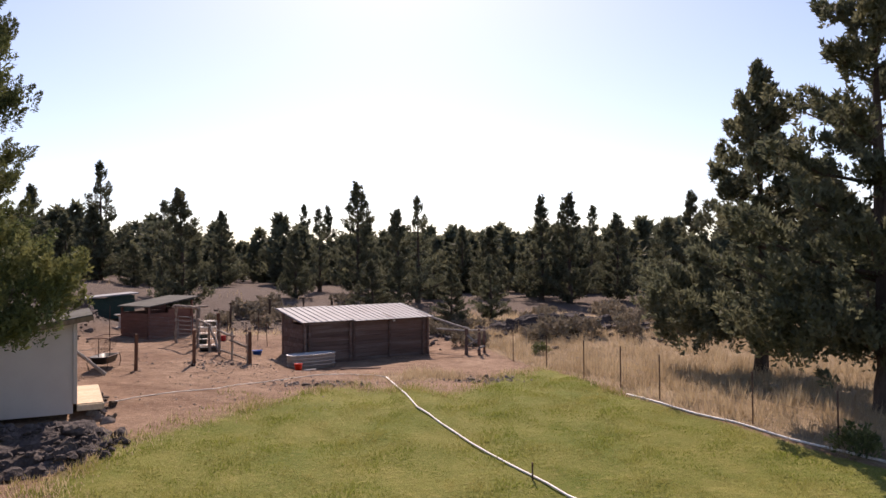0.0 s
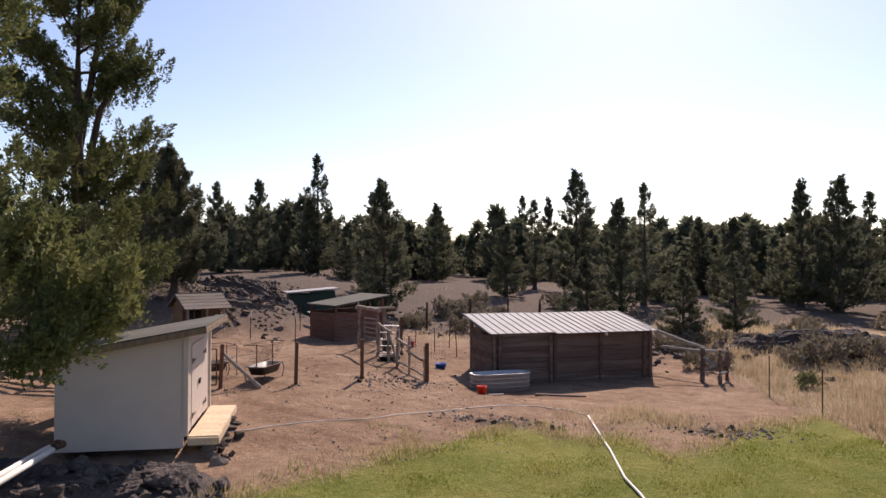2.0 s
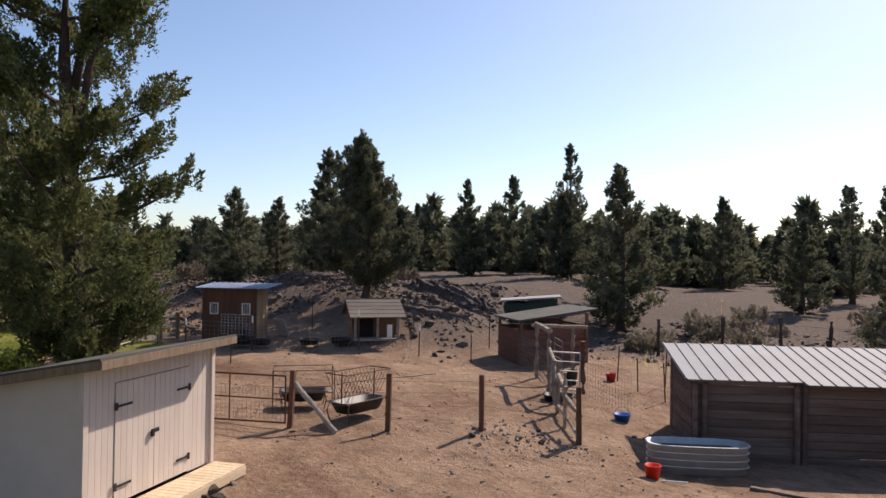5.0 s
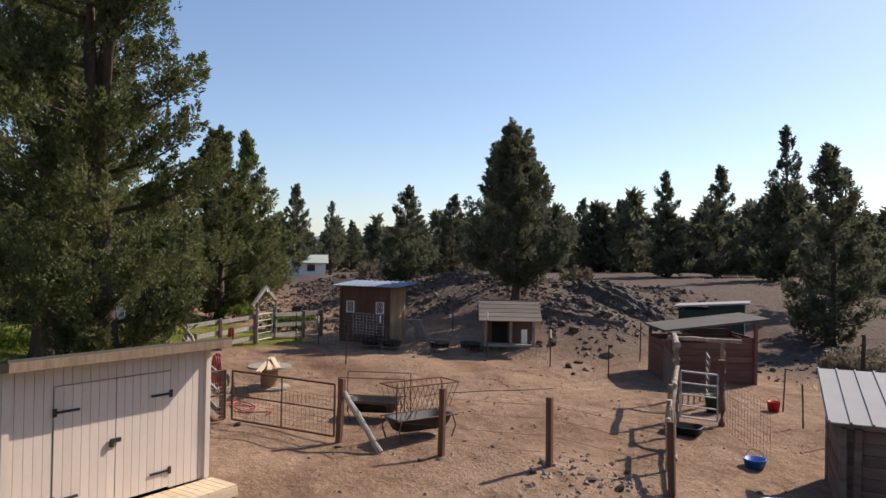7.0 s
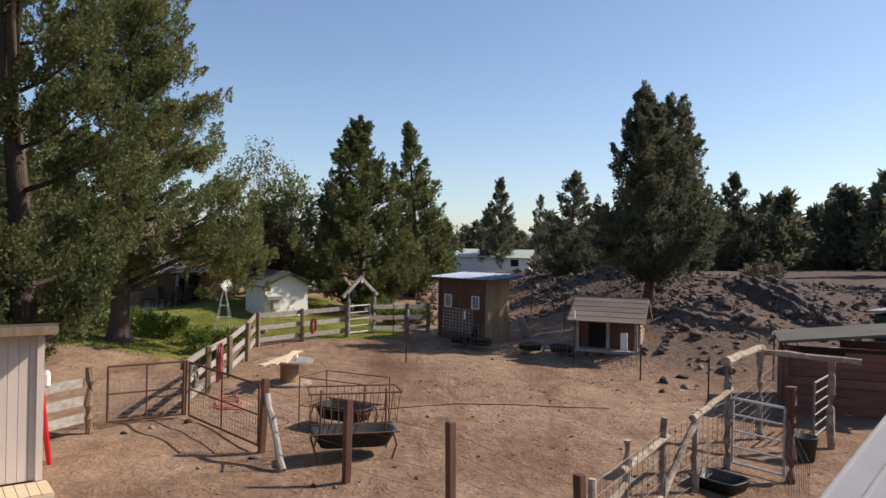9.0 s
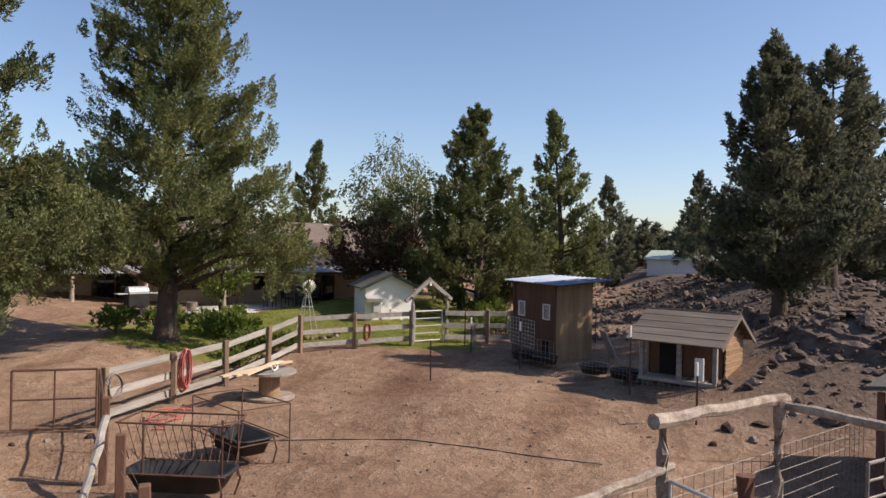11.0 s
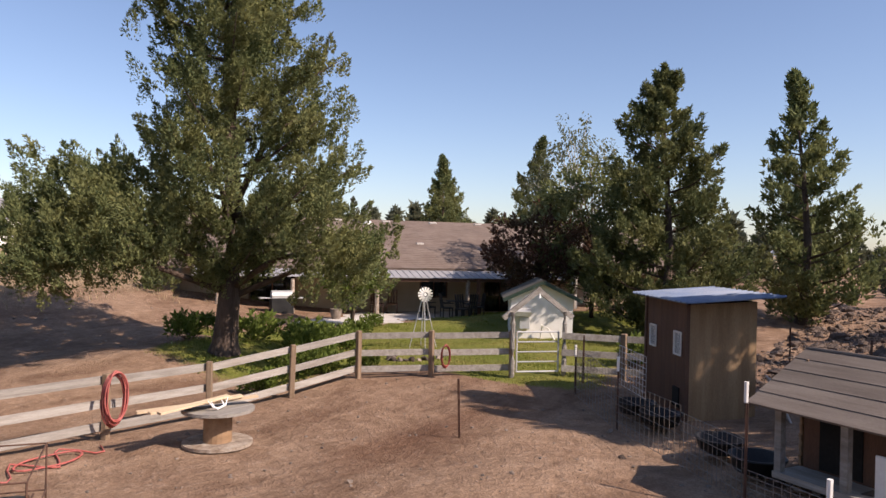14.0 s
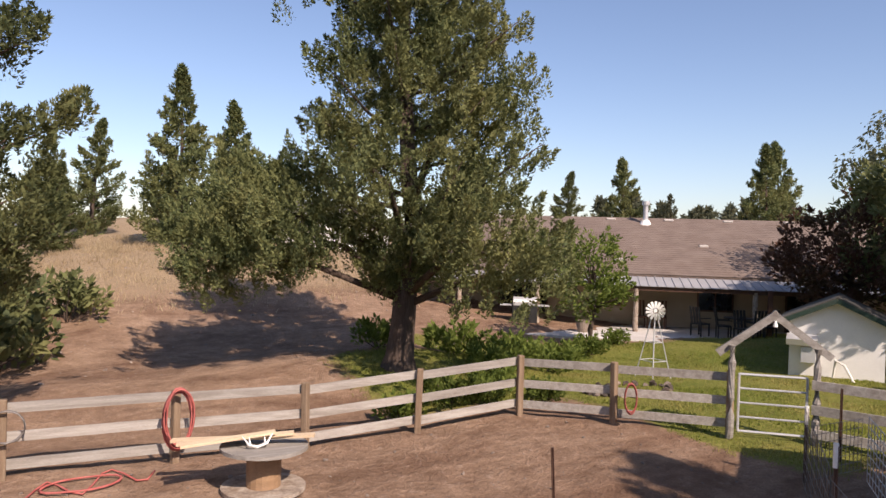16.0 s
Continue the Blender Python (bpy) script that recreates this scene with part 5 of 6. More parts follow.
def hose_coil(x, y, z, turn, label):
    bm = empty_bm()
    pts = []
    for i in range(8 * 20):
        a, k = math.tau * i / 20, i / 20
        pts.append(((0.20 + 0.022 * math.sin(k * 2.1)) * math.sin(a), -0.03 - 0.016 * k, (0.42 + 0.03 * math.sin(k * 1.7)) * math.cos(a) + 0.012 * k))
    limb(bm, pts, [0.015] * len(pts), 5)
    return single("hose", bm, RED_HOSE, pose(x, y, z, 0, 0, turn), label, "hose", "coiled hoses", smooth=True)


hose_coil(-17.18, 22.50, gz(-17.18, 22.34) + 0.68, 184, "faded red hose coiled over a fence post")
hose_coil(-24.4, 24.35, gz(-24.1, 24.2) + 0.52, 136, "red hose hanging from the rail fence").scale = (0.5, 1, 0.6)
bm = empty_bm()
limb(bm, [g3(-16.85 + 1.9 * i / 14, 22.75 + 0.35 * math.sin(i * 1.1) + 0.03 * i, 0.03) for i in range(15)], [0.014] * 15, 5)
limb(bm, [g3(-15.9 + 0.5 * math.cos(i * 0.6), 23.0 + 0.25 * math.sin(i * 0.6), 0.05) for i in range(22)], [0.014] * 22, 5)
single("hose", bm, RED_HOSE, Matrix(), "faded red hose lying loose on the dirt by the fence", "hose", smooth=True)
bm = empty_bm()
limb(bm, [g3(x, y, 0.02) for x, y in [(-14.78, 25.24), (-15.07, 26.73), (-15.45, 27.97), (-15.12, 29.19), (-14.98, 30.19), (-14.88, 31.27)]], [0.010] * 6, 5)
single("hose", bm, BLACK, Matrix(), "thin black hose across the corral dirt", "hose", smooth=True)
bm = empty_bm()
limb(bm, [(0.22 * math.sin(i * 0.5), -0.02 * (i % 6), 0.22 * math.cos(i * 0.5)) for i in range(50)], [0.012] * 50, 5)
single("hose", bm, WIRE, pose(-15.0, 22.42, gz(-15, 22.3) + 0.75, 0, 0, 184), "grey cord coiled on the fence rail", "hose", smooth=True)


def tub(bm, lx, ly, h, t=0.03, flare=0.85, n=28, power=4.0):
    """An open rounded basin with a rim."""
    ring = lambda s, z: [bm.verts.new((s * lx / 2 * math.copysign(abs(math.cos(a)) ** (2 / power), math.cos(a)), s * ly / 2 * math.copysign(abs(math.sin(a)) ** (2 / power), math.sin(a)), z)) for a in [math.tau * k / n for k in range(n)]]
    rings = [ring(flare, 0), ring(1.0, h - 0.02), ring(1.04, h - 0.02), ring(1.04, h), ring(1 - 2 * t / lx, h), ring(flare - 2 * t / lx, t)]
    for r0, r1 in zip(rings, rings[1:]):
        for k in range(n):
            bm.faces.new((r0[k], r0[(k + 1) % n], r1[(k + 1) % n], r1[k]))
    bm.faces.new(rings[-1]), bm.faces.new(rings[0][::-1])
    return bm


def feeder(x, y, turn, rack, label):
    rt = thing("feed_trough", on(x, y, 0.0, turn), label, "feeder", "feed troughs")
    b = tub(empty_bm(), 1.15, 0.62, 0.26, 0.04, 0.8, 24, 5)
    bmesh.ops.translate(b, verts=b.verts, vec=(0, 0, 0.2))
    part("basin", b, BLACK, rt, "black plastic basin", True)
    for sx in (-1, 1):
        for sy in (-1, 1):
            part("leg", limb(empty_bm(), [(0.5 * sx, 0.3 * sy, 0.0), (0.56 * sx, 0.34 * sy, 0.25), (0.5 * sx, 0.3 * sy, 0.48)], [0.015] * 3, 5), RUST, rt)
    for sy in (-1, 1):
        part("rim_bar", rod(empty_bm(), (-0.6, 0.34 * sy, 0.46), (0.6, 0.34 * sy, 0.46), 0.014, 5), RUST, rt)
    if rack:
        for sx in (-1, 1):
            part("upright", rod(empty_bm(), (0.45 * sx, 0, 0.3), (0.45 * sx, 0, 1.12), 0.015, 5), RUST, rt)
        bm = empty_bm()
        for sy in (-1, 1):
            rod(bm, (-0.62, 0.33 * sy, 1.12), (0.62, 0.33 * sy, 1.12), 0.014, 5)
            for k in range(13):
                part("rack_wire", rod(empty_bm(), (-0.6 + 0.1 * k, 0.33 * sy, 1.12), (-0.6 + 0.1 * k, 0.02 * sy, 0.55), 0.005, 3), RUST, rt)
        for sx in (-1, 1):
            rod(bm, (0.62 * sx, -0.33, 1.12), (0.62 * sx, 0.33, 1.12), 0.014, 5)
        part("hay_rack", bm, RUST, rt, "V-shaped wire hay rack")
    return rt


feeder(-11.98, 25.68, 97, True, "black trough feeder with a wire hay rack above").scale = (1.22, 1, 1)
feeder(-13.95, 25.52, 56, False, "black trough feeder on steel legs")
cage = thing("wire_crate", on(-13.95, 25.52, 0, 56), "tall thin wire crate frame round a feeder", "crate")
bm = empty_bm()
for sx in (-0.75, 0.75):
    for sy in (-0.45, 0.45):
        rod(bm, (sx, sy, 0), (sx, sy, 1.0), 0.012, 5)
for z in (0.45, 1.0):
    for sy in (-0.45, 0.45):
        rod(bm, (-0.75, sy, z), (0.75, sy, z), 0.01, 5)
    for sx in (-0.75, 0.75):
        rod(bm, (sx, -0.45, z), (sx, 0.45, z), 0.01, 5)
part("frame", bm, RUST, cage)

tank = thing("stock_tank", on(-5.33, 29.26, 0.02, 37), "oval galvanized stock tank standing by the barn wall", "water tank")
part("body", tub(empty_bm(), 2.0, 0.8, 0.58, 0.03, 0.97, 36, 3.2), GALV, tank, "", True)
for z in (0.16, 0.30, 0.44):
    b = empty_bm()
    limb(b, [(1.01 * math.copysign(abs(math.cos(a)) ** 0.625, math.cos(a)), 0.41 * math.copysign(abs(math.sin(a)) ** 0.625, math.sin(a)), z) for a in [math.tau * k / 36 for k in range(37)]], [0.012] * 37, 5)
    part("rib", b, GALV, tank)
part("water", bx(empty_bm(), (0, 0, 0.46), (1.5, 0.6, 0.01)), GLASS, tank, "dark still water")


def bucket(x, y, r, h, material, label, turn=0, lay=0):
    rt = thing("bucket", on(x, y, 0.0, turn) @ pose(0, 0, r if lay else 0, 0, lay, 0), label, "bucket", "buckets")
    part("body", tub(empty_bm(), 2 * r, 2 * r, h, 0.012, 0.78, 20, 2.0), material, rt, "", True)
    part("handle", limb(empty_bm(), [(r * math.cos(a), 0.02, h + r * 0.8 * math.sin(a)) for a in [math.pi * k / 8 for k in range(9)]], [0.006] * 9, 4), WIRE, rt)
    return rt


bucket(-5.51, 27.71, 0.16, 0.25, RED_PLASTIC, "bright orange-red plastic bucket beside the stock tank", 20)
single("scoop", rod(empty_bm(), (0, 0, 0), (0.45, 0.1, 0.02), 0.02, 6), PVC, on(-5.28, 27.66, 0.02, 10), "short pale handle lying by the bucket", "tool")
bucket(-7.94, 30.78, 0.21, 0.17, BLUE_PLASTIC, "shallow blue plastic feed tub on the dirt", 0)
bucket(-10.79, 35.04, 0.16, 0.26, RED_METAL, "red plastic bucket hung near the pen", 0)
bucket(-11.18, 33.35, 0.22, 0.42, GREEN_PAINT, "dark green bucket inside the log pen", 0)
tray = thing("feed_pan", on(-10.15, 31.25, 0.0, 30), "shallow black rubber pan of water", "pan")
part("body", tub(empty_bm(), 0.8, 0.6, 0.16, 0.03, 0.9, 24, 5), BLACK, tray, "", True)
for x, y in ((-22.9, 29.9), (-21.6, 31.2), (-23.4, 29.3), (-20.6, 31.9)):
    pn = thing("feed_pan", on(x, y, 0.14, 30), "round black rubber pan set on stones", "pan", "rubber pans")
    part("body", tub(empty_bm(), 0.75, 0.7, 0.2, 0.03, 0.85, 20, 2.2), BLACK, pn, "", True)
drum = thing("barrel_chute", on(-24.1, 31.6, 0.4, 20), "slanted pale sheet leaning behind the hut", "sheet")
part("sheet", bx(empty_bm(), (0, 0, 0), (0.5, 0.03, 0.8), rx=25), GALV, drum)
birdbath = thing("bird_bath", on(-17.4, 38.4), "white pedestal bird bath standing in the yard", "bird bath")
part("pedestal", rod(rod(empty_bm(), (0, 0, 0), (0, 0, 0.06), 0.24, 14), (0, 0, 0.05), (0, 0, 0.65), 0.09, 12, 0.07), CONCRETE, birdbath)
b = tub(empty_bm(), 0.6, 0.6, 0.09, 0.02, 0.6, 20, 2.0)
bmesh.ops.translate(b, verts=b.verts, vec=(0, 0, 0.65))
part("bowl", b, CONCRETE, birdbath)

# ---- pipes over the lawn ----
def pipe(pts, r, material, label, dz=0.03):
    bm = empty_bm()
    full = []
    for (xa, ya), (xb, yb) in zip(pts, pts[1:]):
        for k in range(3):
            x, y = xa + (xb - xa) * k / 3, ya + (yb - ya) * k / 3
            full.append(g3(x, y, dz))
    full.append(g3(*pts[-1], dz))
    limb(bm, full, [r] * len(full), 7)
    return single("irrigation_pipe", bm, material, Matrix(), label, "pipe", "irrigation pipes", smooth=True)


pipe([(-1.9, 25.1), (-0.56, 20.3), (0.42, 17.84), (1.62, 15.46), (2.58, 13.67), (4.3, 10.4)], 0.026, PVC, "white irrigation pipe lying across the lawn")
pipe([(5.61, 21.9), (6.57, 20.12), (7.53, 18.62), (8.33, 17.29), (9.11, 16.3), (10.3, 14.4)], 0.03, PVC, "white irrigation pipe along the field fence")
pipe([(-9.3, 20.0), (-8.4, 21.3), (-7.0, 22.6), (-5.4, 24.6), (-3.7, 25.9), (-2.6, 25.8), (-1.95, 25.15)], 0.011, PVC, "pale hose trailing across the bare dirt", 0.02)
rt = single("irrigation_riser", rod(empty_bm(), (0, 0, -0.1), (0, 0, 0.35), 0.02, 6), RUST, on(2.02, 14.5), "short rusty sprinkler riser beside the pipe", "riser")
single("board", bx(empty_bm(), (0, 0, 0.03), (1.6, 0.12, 0.05), bevel=0.006), BARN_WOOD, on(-3.3, 29.0, 0, 8), "dark old plank lying before the barn", "board", "loose boards")


# ---- rock ----
def ico(sub=1):
    bm = bmesh.new()
    bmesh.ops.create_icosphere(bm, subdivisions=sub, radius=1)
    co = np.array([v.co[:] for v in bm.verts])
    fs = np.array([[v.index for v in f.verts] for f in bm.faces])
    bm.free()
    return co, fs


ICO, ICOF = ico(2)
TINY, TINYF = ico(1)


def stone_shape(r, flat=0.7, rug=0.3, base=None):
    c = (ICO if base is None else base).copy()
    for _ in range(11):
        d = r.normal(size=3)
        d /= np.linalg.norm(d)
        h = c @ d
        lim = r.uniform(0.34, 0.8)
        c = c - np.outer(np.maximum(h - lim, 0), d)
    c *= (1 + rug * r.normal(size=(len(c), 1)) * 0.35)
    return c * np.array([1, r.uniform(0.65, 1.0), flat * r.uniform(0.7, 1.2)])


def stones(name, places, material, label, seed, category="rocks", small=False, lift=None):
    """Many stones as one mesh; places: rows of x, y, size."""
    r = np.random.default_rng(seed)
    shapes = [stone_shape(r, base=TINY if small else ICO) for _ in range(14)]
    co, fs, n = [], [], 0
    for x, y, s in places:
        c = shapes[r.integers(14)]
        a = r.uniform(0, 6.28)
        R = np.array([[math.cos(a), -math.sin(a), 0], [math.sin(a), math.cos(a), 0], [0, 0, 1]])
        co.append(c @ R.T * s + np.array([x, y, gz(x, y) + 0.12 * s + (lift(x, y) if lift else 0)]))
        fs.append((TINYF if small else ICOF) + n)
        n += len(c)
    me = raw_mesh(name, np.concatenate(co), np.concatenate(fs), material)
    return tagged(new(name, me), label, category, kind="stuff")


rr = np.random.default_rng(8)
spots, chips = [], []
while len(spots) < 1900 or len(chips) < 7500:
    x, y = rr.uniform(-50, -16.5), rr.uniform(29.5, 48)
    edge = -x - 0.3 * (y - 34)
    if edge < 17.5 + rr.uniform(-1, 2.5) or (y < 34 and x > -27.5) or (-26 < x < -18.5 and 27 < y < 35.2) or (abs(x + 20) < 2.6 and abs(y - 44) < 2.2):
        continue
    patch = math.sin(0.9 * x + 0.7 * y) * math.sin(0.8 * y - 0.5 * x + 1.3)
    if patch < rr.uniform(-1.3, 0.5):
        continue
    if len(spots) < 1900 and rr.uniform() < 0.3:
        spots.append((x, y, 0.09 + 0.26 * rr.uniform() ** 3))
    elif len(chips) < 7500:
        chips.append((x, y, 0.04 + 0.10 * rr.uniform() ** 2))
stones("lava_rubble", spots, LAVA, "dark brown lava rubble scattered over the ridge", 3)
stones("lava_chips", chips, LAVA, "small broken lava chips between the larger rocks", 13, "stones", True)
spots = []
while len(spots) < 520:
    x = rr.uniform(-3, 22)
    y = 40.5 + 0.18 * (x - 4) + rr.normal() * 1.9 + 1.2 * math.sin(x * 0.5)
    spots.append((x, y, 0.08 + 0.42 * rr.uniform() ** 2.5))
stones("lava_rubble", spots, LAVA_DARK, "dark lava rubble along the edge of the dry field", 4)
spots = [(rr.uniform(-24, -4), rr.uniform(22.8, 35), 0.018 + 0.05 * rr.uniform() ** 4) for _ in range(1300)]
spots = [p for p in spots if not (-6.3 < p[0] and p[1] > 28)]
stones("pebbles", spots, STONE, "small stones and clods strewn over the corral dirt", 5, "stones", True)
spots = [(rr.uniform(-9.5, -3), rr.uniform(19.5, 29), 0.02 + 0.05 * rr.uniform() ** 4) for _ in range(420)] + [(rr.uniform(-36, -12), rr.uniform(2, 17), 0.03 + 0.07 * rr.uniform() ** 4) for _ in range(500)]
stones("pebbles", spots, STONE, "small stones strewn over the bare yard and hillside", 6, "stones", True)

SINGLE = []
for k in range(6):
    SINGLE.append(raw_mesh("rock", stone_shape(np.random.default_rng(60 + k), 0.75, 0.2), ICOF, (LAVA, STONE, LAVA)[k % 3]))


def rock(x, y, s, k, label, group):
    ob = new("rock", SINGLE[k % 6])
    ob.matrix_basis = pose(x, y, gz(x, y) + 0.2 * s, 0, 0, 57 * k)
    ob.scale = (s, s, s)
    return tagged(ob, label, "rock", group)


for k in range(20):
    a = 0.6 + k * 0.155
    t = k / 19
    rock(-20.72 + 1.55 * t + 0.12 * math.sin(k * 5), 31.9 + 2.2 * t + 0.1 * math.cos(k * 3), 0.13 + 0.05 * math.sin(k * 2.3), k, "rough stone under the front of the coop", "stones at the coop")
for k in range(9):
    rock(-19.0 - 0.17 * k, 34.3 + 0.125 * k, 0.17, k, "squared field stone in the coop base", "stones at the coop")
for k in range(26):
    t = k / 25
    rock(-8.9 - 1.75 * t + 0.55 + 0.18 * math.sin(k * 7), 18.4 + 2.9 * t + 0.25 * math.cos(k * 4), 0.16 + 0.08 * math.sin(k * 1.9), k, "jagged dark lava rock below the shed deck", "rocks below the deck")
for k, (x, y, s) in enumerate(((-9.1, 26.5, 0.2), (-9.4, 26.9, 0.16), (-8.4, 27.2, 0.24), (-8.0, 27.5, 0.22), (-7.8, 27.9, 0.2), (-8.6, 28.2, 0.18), (-10.75, 25.1, 0.12), (-10.6, 25.4, 0.1), (-12.2, 24.0, 0.15), (-14.3, 22.5, 0.17), (-14.0, 21.9, 0.15), (-13.7, 21.5, 0.16),
                               (-17.2, 33.6, 0.28), (-16.8, 33.9, 0.22), (-17.5, 34.2, 0.3), (-16.5, 33.2, 0.16), (-17.9, 34.9, 0.24), (-19.1, 31.6, 0.14), (-21.0, 29.9, 0.12), (-22.3, 29.2, 0.16), (-4.4, 23.7, 0.3), (-4.0, 23.5, 0.22), (-4.8, 23.9, 0.2), (-2.9, 23.6, 0.22), (-2.5, 23.4, 0.18), (-3.4, 24.0, 0.16),
                               (1.0, 24.4, 0.3), (1.5, 24.7, 0.28), (1.9, 24.3, 0.22), (0.6, 24.1, 0.18), (1.3, 24.0, 0.2), (2.2, 24.8, 0.16), (0.3, 24.6, 0.14))):
    rock(x, y, s * 0.6, k, "rough lava rock half sunk in the dirt", "loose rocks")


def outcrop(cx, cy, lx, ly, h, turn, seed, material, label, n=70):
    """A ragged ledge of lava: broken steps and cracks over an oval plan."""
    ux, uy = math.cos(radians(turn)), math.sin(radians(turn))
    co = []
    for j in range(n):
        for i in range(n):
            a, b = 2 * i / (n - 1) - 1, 2 * j / (n - 1) - 1
            x, y = cx + ux * a * lx - uy * b * ly, cy + uy * a * lx + ux * b * ly
            q = Vector((x * 0.8 + seed, y * 0.8, seed * 0.3))
            e = max(0.0, 1 - (a * a + b * b) ** 0.8 * (1 + 0.35 * noise.noise(q * 1.1)))
            st = noise.fractal(q, 0.9, 2.1, 5) * 0.5 + 0.5
            led = math.floor((e * 1.2 + 0.35 * st) * 3.2) / 3.2
            crack = abs(noise.noise(q * 2.6)) ** 0.5
            fine = noise.fractal(q * 5, 0.8, 2.0, 3)
            z = h * (0.62 * min(led, 1.05) + 0.38 * st) * min(1, e * 3.2) - 0.12 * h * (1 - crack) + 0.045 * fine * min(1, e * 6) - 0.12 * (e <= 0.02)
            co.append((x + 0.05 * noise.noise(q * 4), y + 0.05 * noise.noise(q * 4 + Vector((9, 0, 0))), gz(x, y) + z - 0.05))
    ix = np.arange(n * n).reshape(n, n)
    qs = np.stack([ix[:-1, :-1], ix[:-1, 1:], ix[1:, 1:], ix[1:, :-1]], -1).reshape(-1, 4)
    return tagged(new("lava_outcrop", raw_mesh("lava_outcrop", np.array(co), qs, material)), label, "rock outcrop")


def shingle_over(cx, cy, lx, ly, h, turn, count, seed, material, label):
    """Broken blocks lying over a ledge."""
    r = np.random.default_rng(seed)
    ux, uy = math.cos(radians(turn)), math.sin(radians(turn))
    rows = []
    for _ in range(count):
        a, b = r.uniform(-1.0, 1.0, 2)
        if a * a + b * b < 1.0:
            rows.append((cx + ux * a * lx - uy * b * ly, cy + uy * a * lx + ux * b * ly, 0.05 + 0.2 * r.uniform() ** 2.2))

    def lift(x, y):
        a, b = ((x - cx) * ux + (y - cy) * uy) / lx, (-(x - cx) * uy + (y - cy) * ux) / ly
        return h * 0.85 * max(0.0, 1 - (a * a + b * b) ** 1.3)

    return stones("lava_blocks", rows, material, label, seed, "rocks", False, lift)


shingle_over(-9.9, 15.6, 3.1, 1.7, 0.55, 28, 330, 41, LAVA_DARK, "jagged dark lava blocks lying on the ledge by the lawn")
shingle_over(-22.6, 40.6, 3.0, 1.6, 0.8, 10, 220, 42, LAVA_DARK, "jagged dark lava blocks on the ridge ledge")
shingle_over(-20.9, 37.0, 2.4, 1.2, 0.45, 30, 160, 43, LAVA, "broken lava blocks above the coop")
shingle_over(-31.5, 38.5, 4.6, 1.8, 0.55, 5, 240, 44, LAVA, "broken brown lava blocks on the ridge")
more = [(rr.uniform(-17, -3), rr.uniform(38.5, 52), 0.04 + 0.16 * rr.uniform() ** 3) for _ in range(1100)]
stones("lava_chips", more, LAVA, "broken lava stones over the ground behind the shelters", 45, "stones", True)
heap = [(1.3 + rr.normal() * 0.75, 24.5 + rr.normal() * 0.4, 0.015 + 0.08 * rr.uniform() ** 3) for _ in range(420)] + [(-3.8 + rr.normal() * 1.0, 23.7 + rr.normal() * 0.3, 0.015 + 0.07 * rr.uniform() ** 3) for _ in range(360)] + [(-8.3 + rr.normal() * 0.9, 27.3 + rr.normal() * 0.7, 0.015 + 0.07 * rr.uniform() ** 3) for _ in range(300)]
stones("rubble_heap", heap, STONE, "low heaps of broken lava rubble in the yard", 46, "rubble", True)
outcrop(-9.9, 15.6, 3.3, 1.8, 0.62, 28, 2, LAVA_DARK, "jagged dark lava ledge at the edge of the lawn", 110)
outcrop(-22.6, 40.6, 3.0, 1.5, 0.9, 10, 5, LAVA_DARK, "dark lava ledge on the rubble ridge")
outcrop(-31.5, 38.5, 4.5, 1.6, 0.6, 5, 7, LAVA, "brown lava ledge on the rubble ridge")
outcrop(-20.9, 37.0, 2.2, 1.1, 0.5, 30, 8, LAVA, "low broken lava ledge above the coop")
outcrop(5.5, 41.2, 4.5, 1.3, 1.0, 8, 9, LAVA_DARK, "dark lava ledge behind the dry field")
for k, (dx, dy) in enumerate(((0, 0), (0.33, -0.1))):
    ob = single("pvc_pipe", rod(empty_bm(), (-10.5 + dx * 0.6, 16.35 + dy, gz(-10.4, 16.4) + 0.78), (-9.6 + dx, 12.6 + dy, gz(-9.6, 12.6) + 0.55), 0.055, 10), PVC, Matrix(), "white pvc pipe resting on the lava ledge", "pipe", "pvc pipes", smooth=True)
single("pipe_valve", bx(rod(empty_bm(), (-0.1, 0, 0), (0.15, 0, 0), 0.07, 8), (0, 0, 0.06), (0.1, 0.12, 0.1), bevel=0.02), RUST, pose(-10.45, 16.5, gz(-10.4, 16.4) + 0.78, 0, 0, 100), "rusty valve at the end of the white pipes", "valve")

# ---- grass and shrubs ----
def blades(name, x0, x1, y0, y1, mask, count, lo, hi, wide, material, label, seed, thin=0.35):
    r = np.random.default_rng(seed)
    x, y = r.uniform(x0, x1, count * 3), r.uniform(y0, y1, count * 3)
    clump = 0.5 + 0.5 * np.sin(2.1 * x + 1.3 * np.sin(1.7 * y)) * np.sin(1.9 * y + 1.1 * np.sin(2.3 * x))
    keep = mask(x, y) * (thin + (1 - thin) * clump) > r.uniform(0.1, 0.95, count * 3)
    x, y, clump = x[keep][:count], y[keep][:count], clump[keep][:count]
    n = len(x)
    z = height(x, y) + rough(x, y) - 0.01
    h = r.uniform(lo, hi, n) * (0.35 + 1.1 * clump)
    a = r.uniform(0, 6.283, n)
    lean_x, lean_y = r.normal(size=n) * 0.35 * h, r.normal(size=n) * 0.35 * h
    w = wide * r.uniform(0.6, 1.3, n)
    co = np.stack([np.stack([x - np.cos(a) * w, y - np.sin(a) * w, z], -1), np.stack([x + np.cos(a) * w, y + np.sin(a) * w, z], -1), np.stack([x + lean_x, y + lean_y, z + h], -1)], 1).reshape(-1, 3)
    return tagged(new(name, raw_mesh(name, co, np.arange(3 * n).reshape(n, 3), material)), label, "grass", kind="stuff")


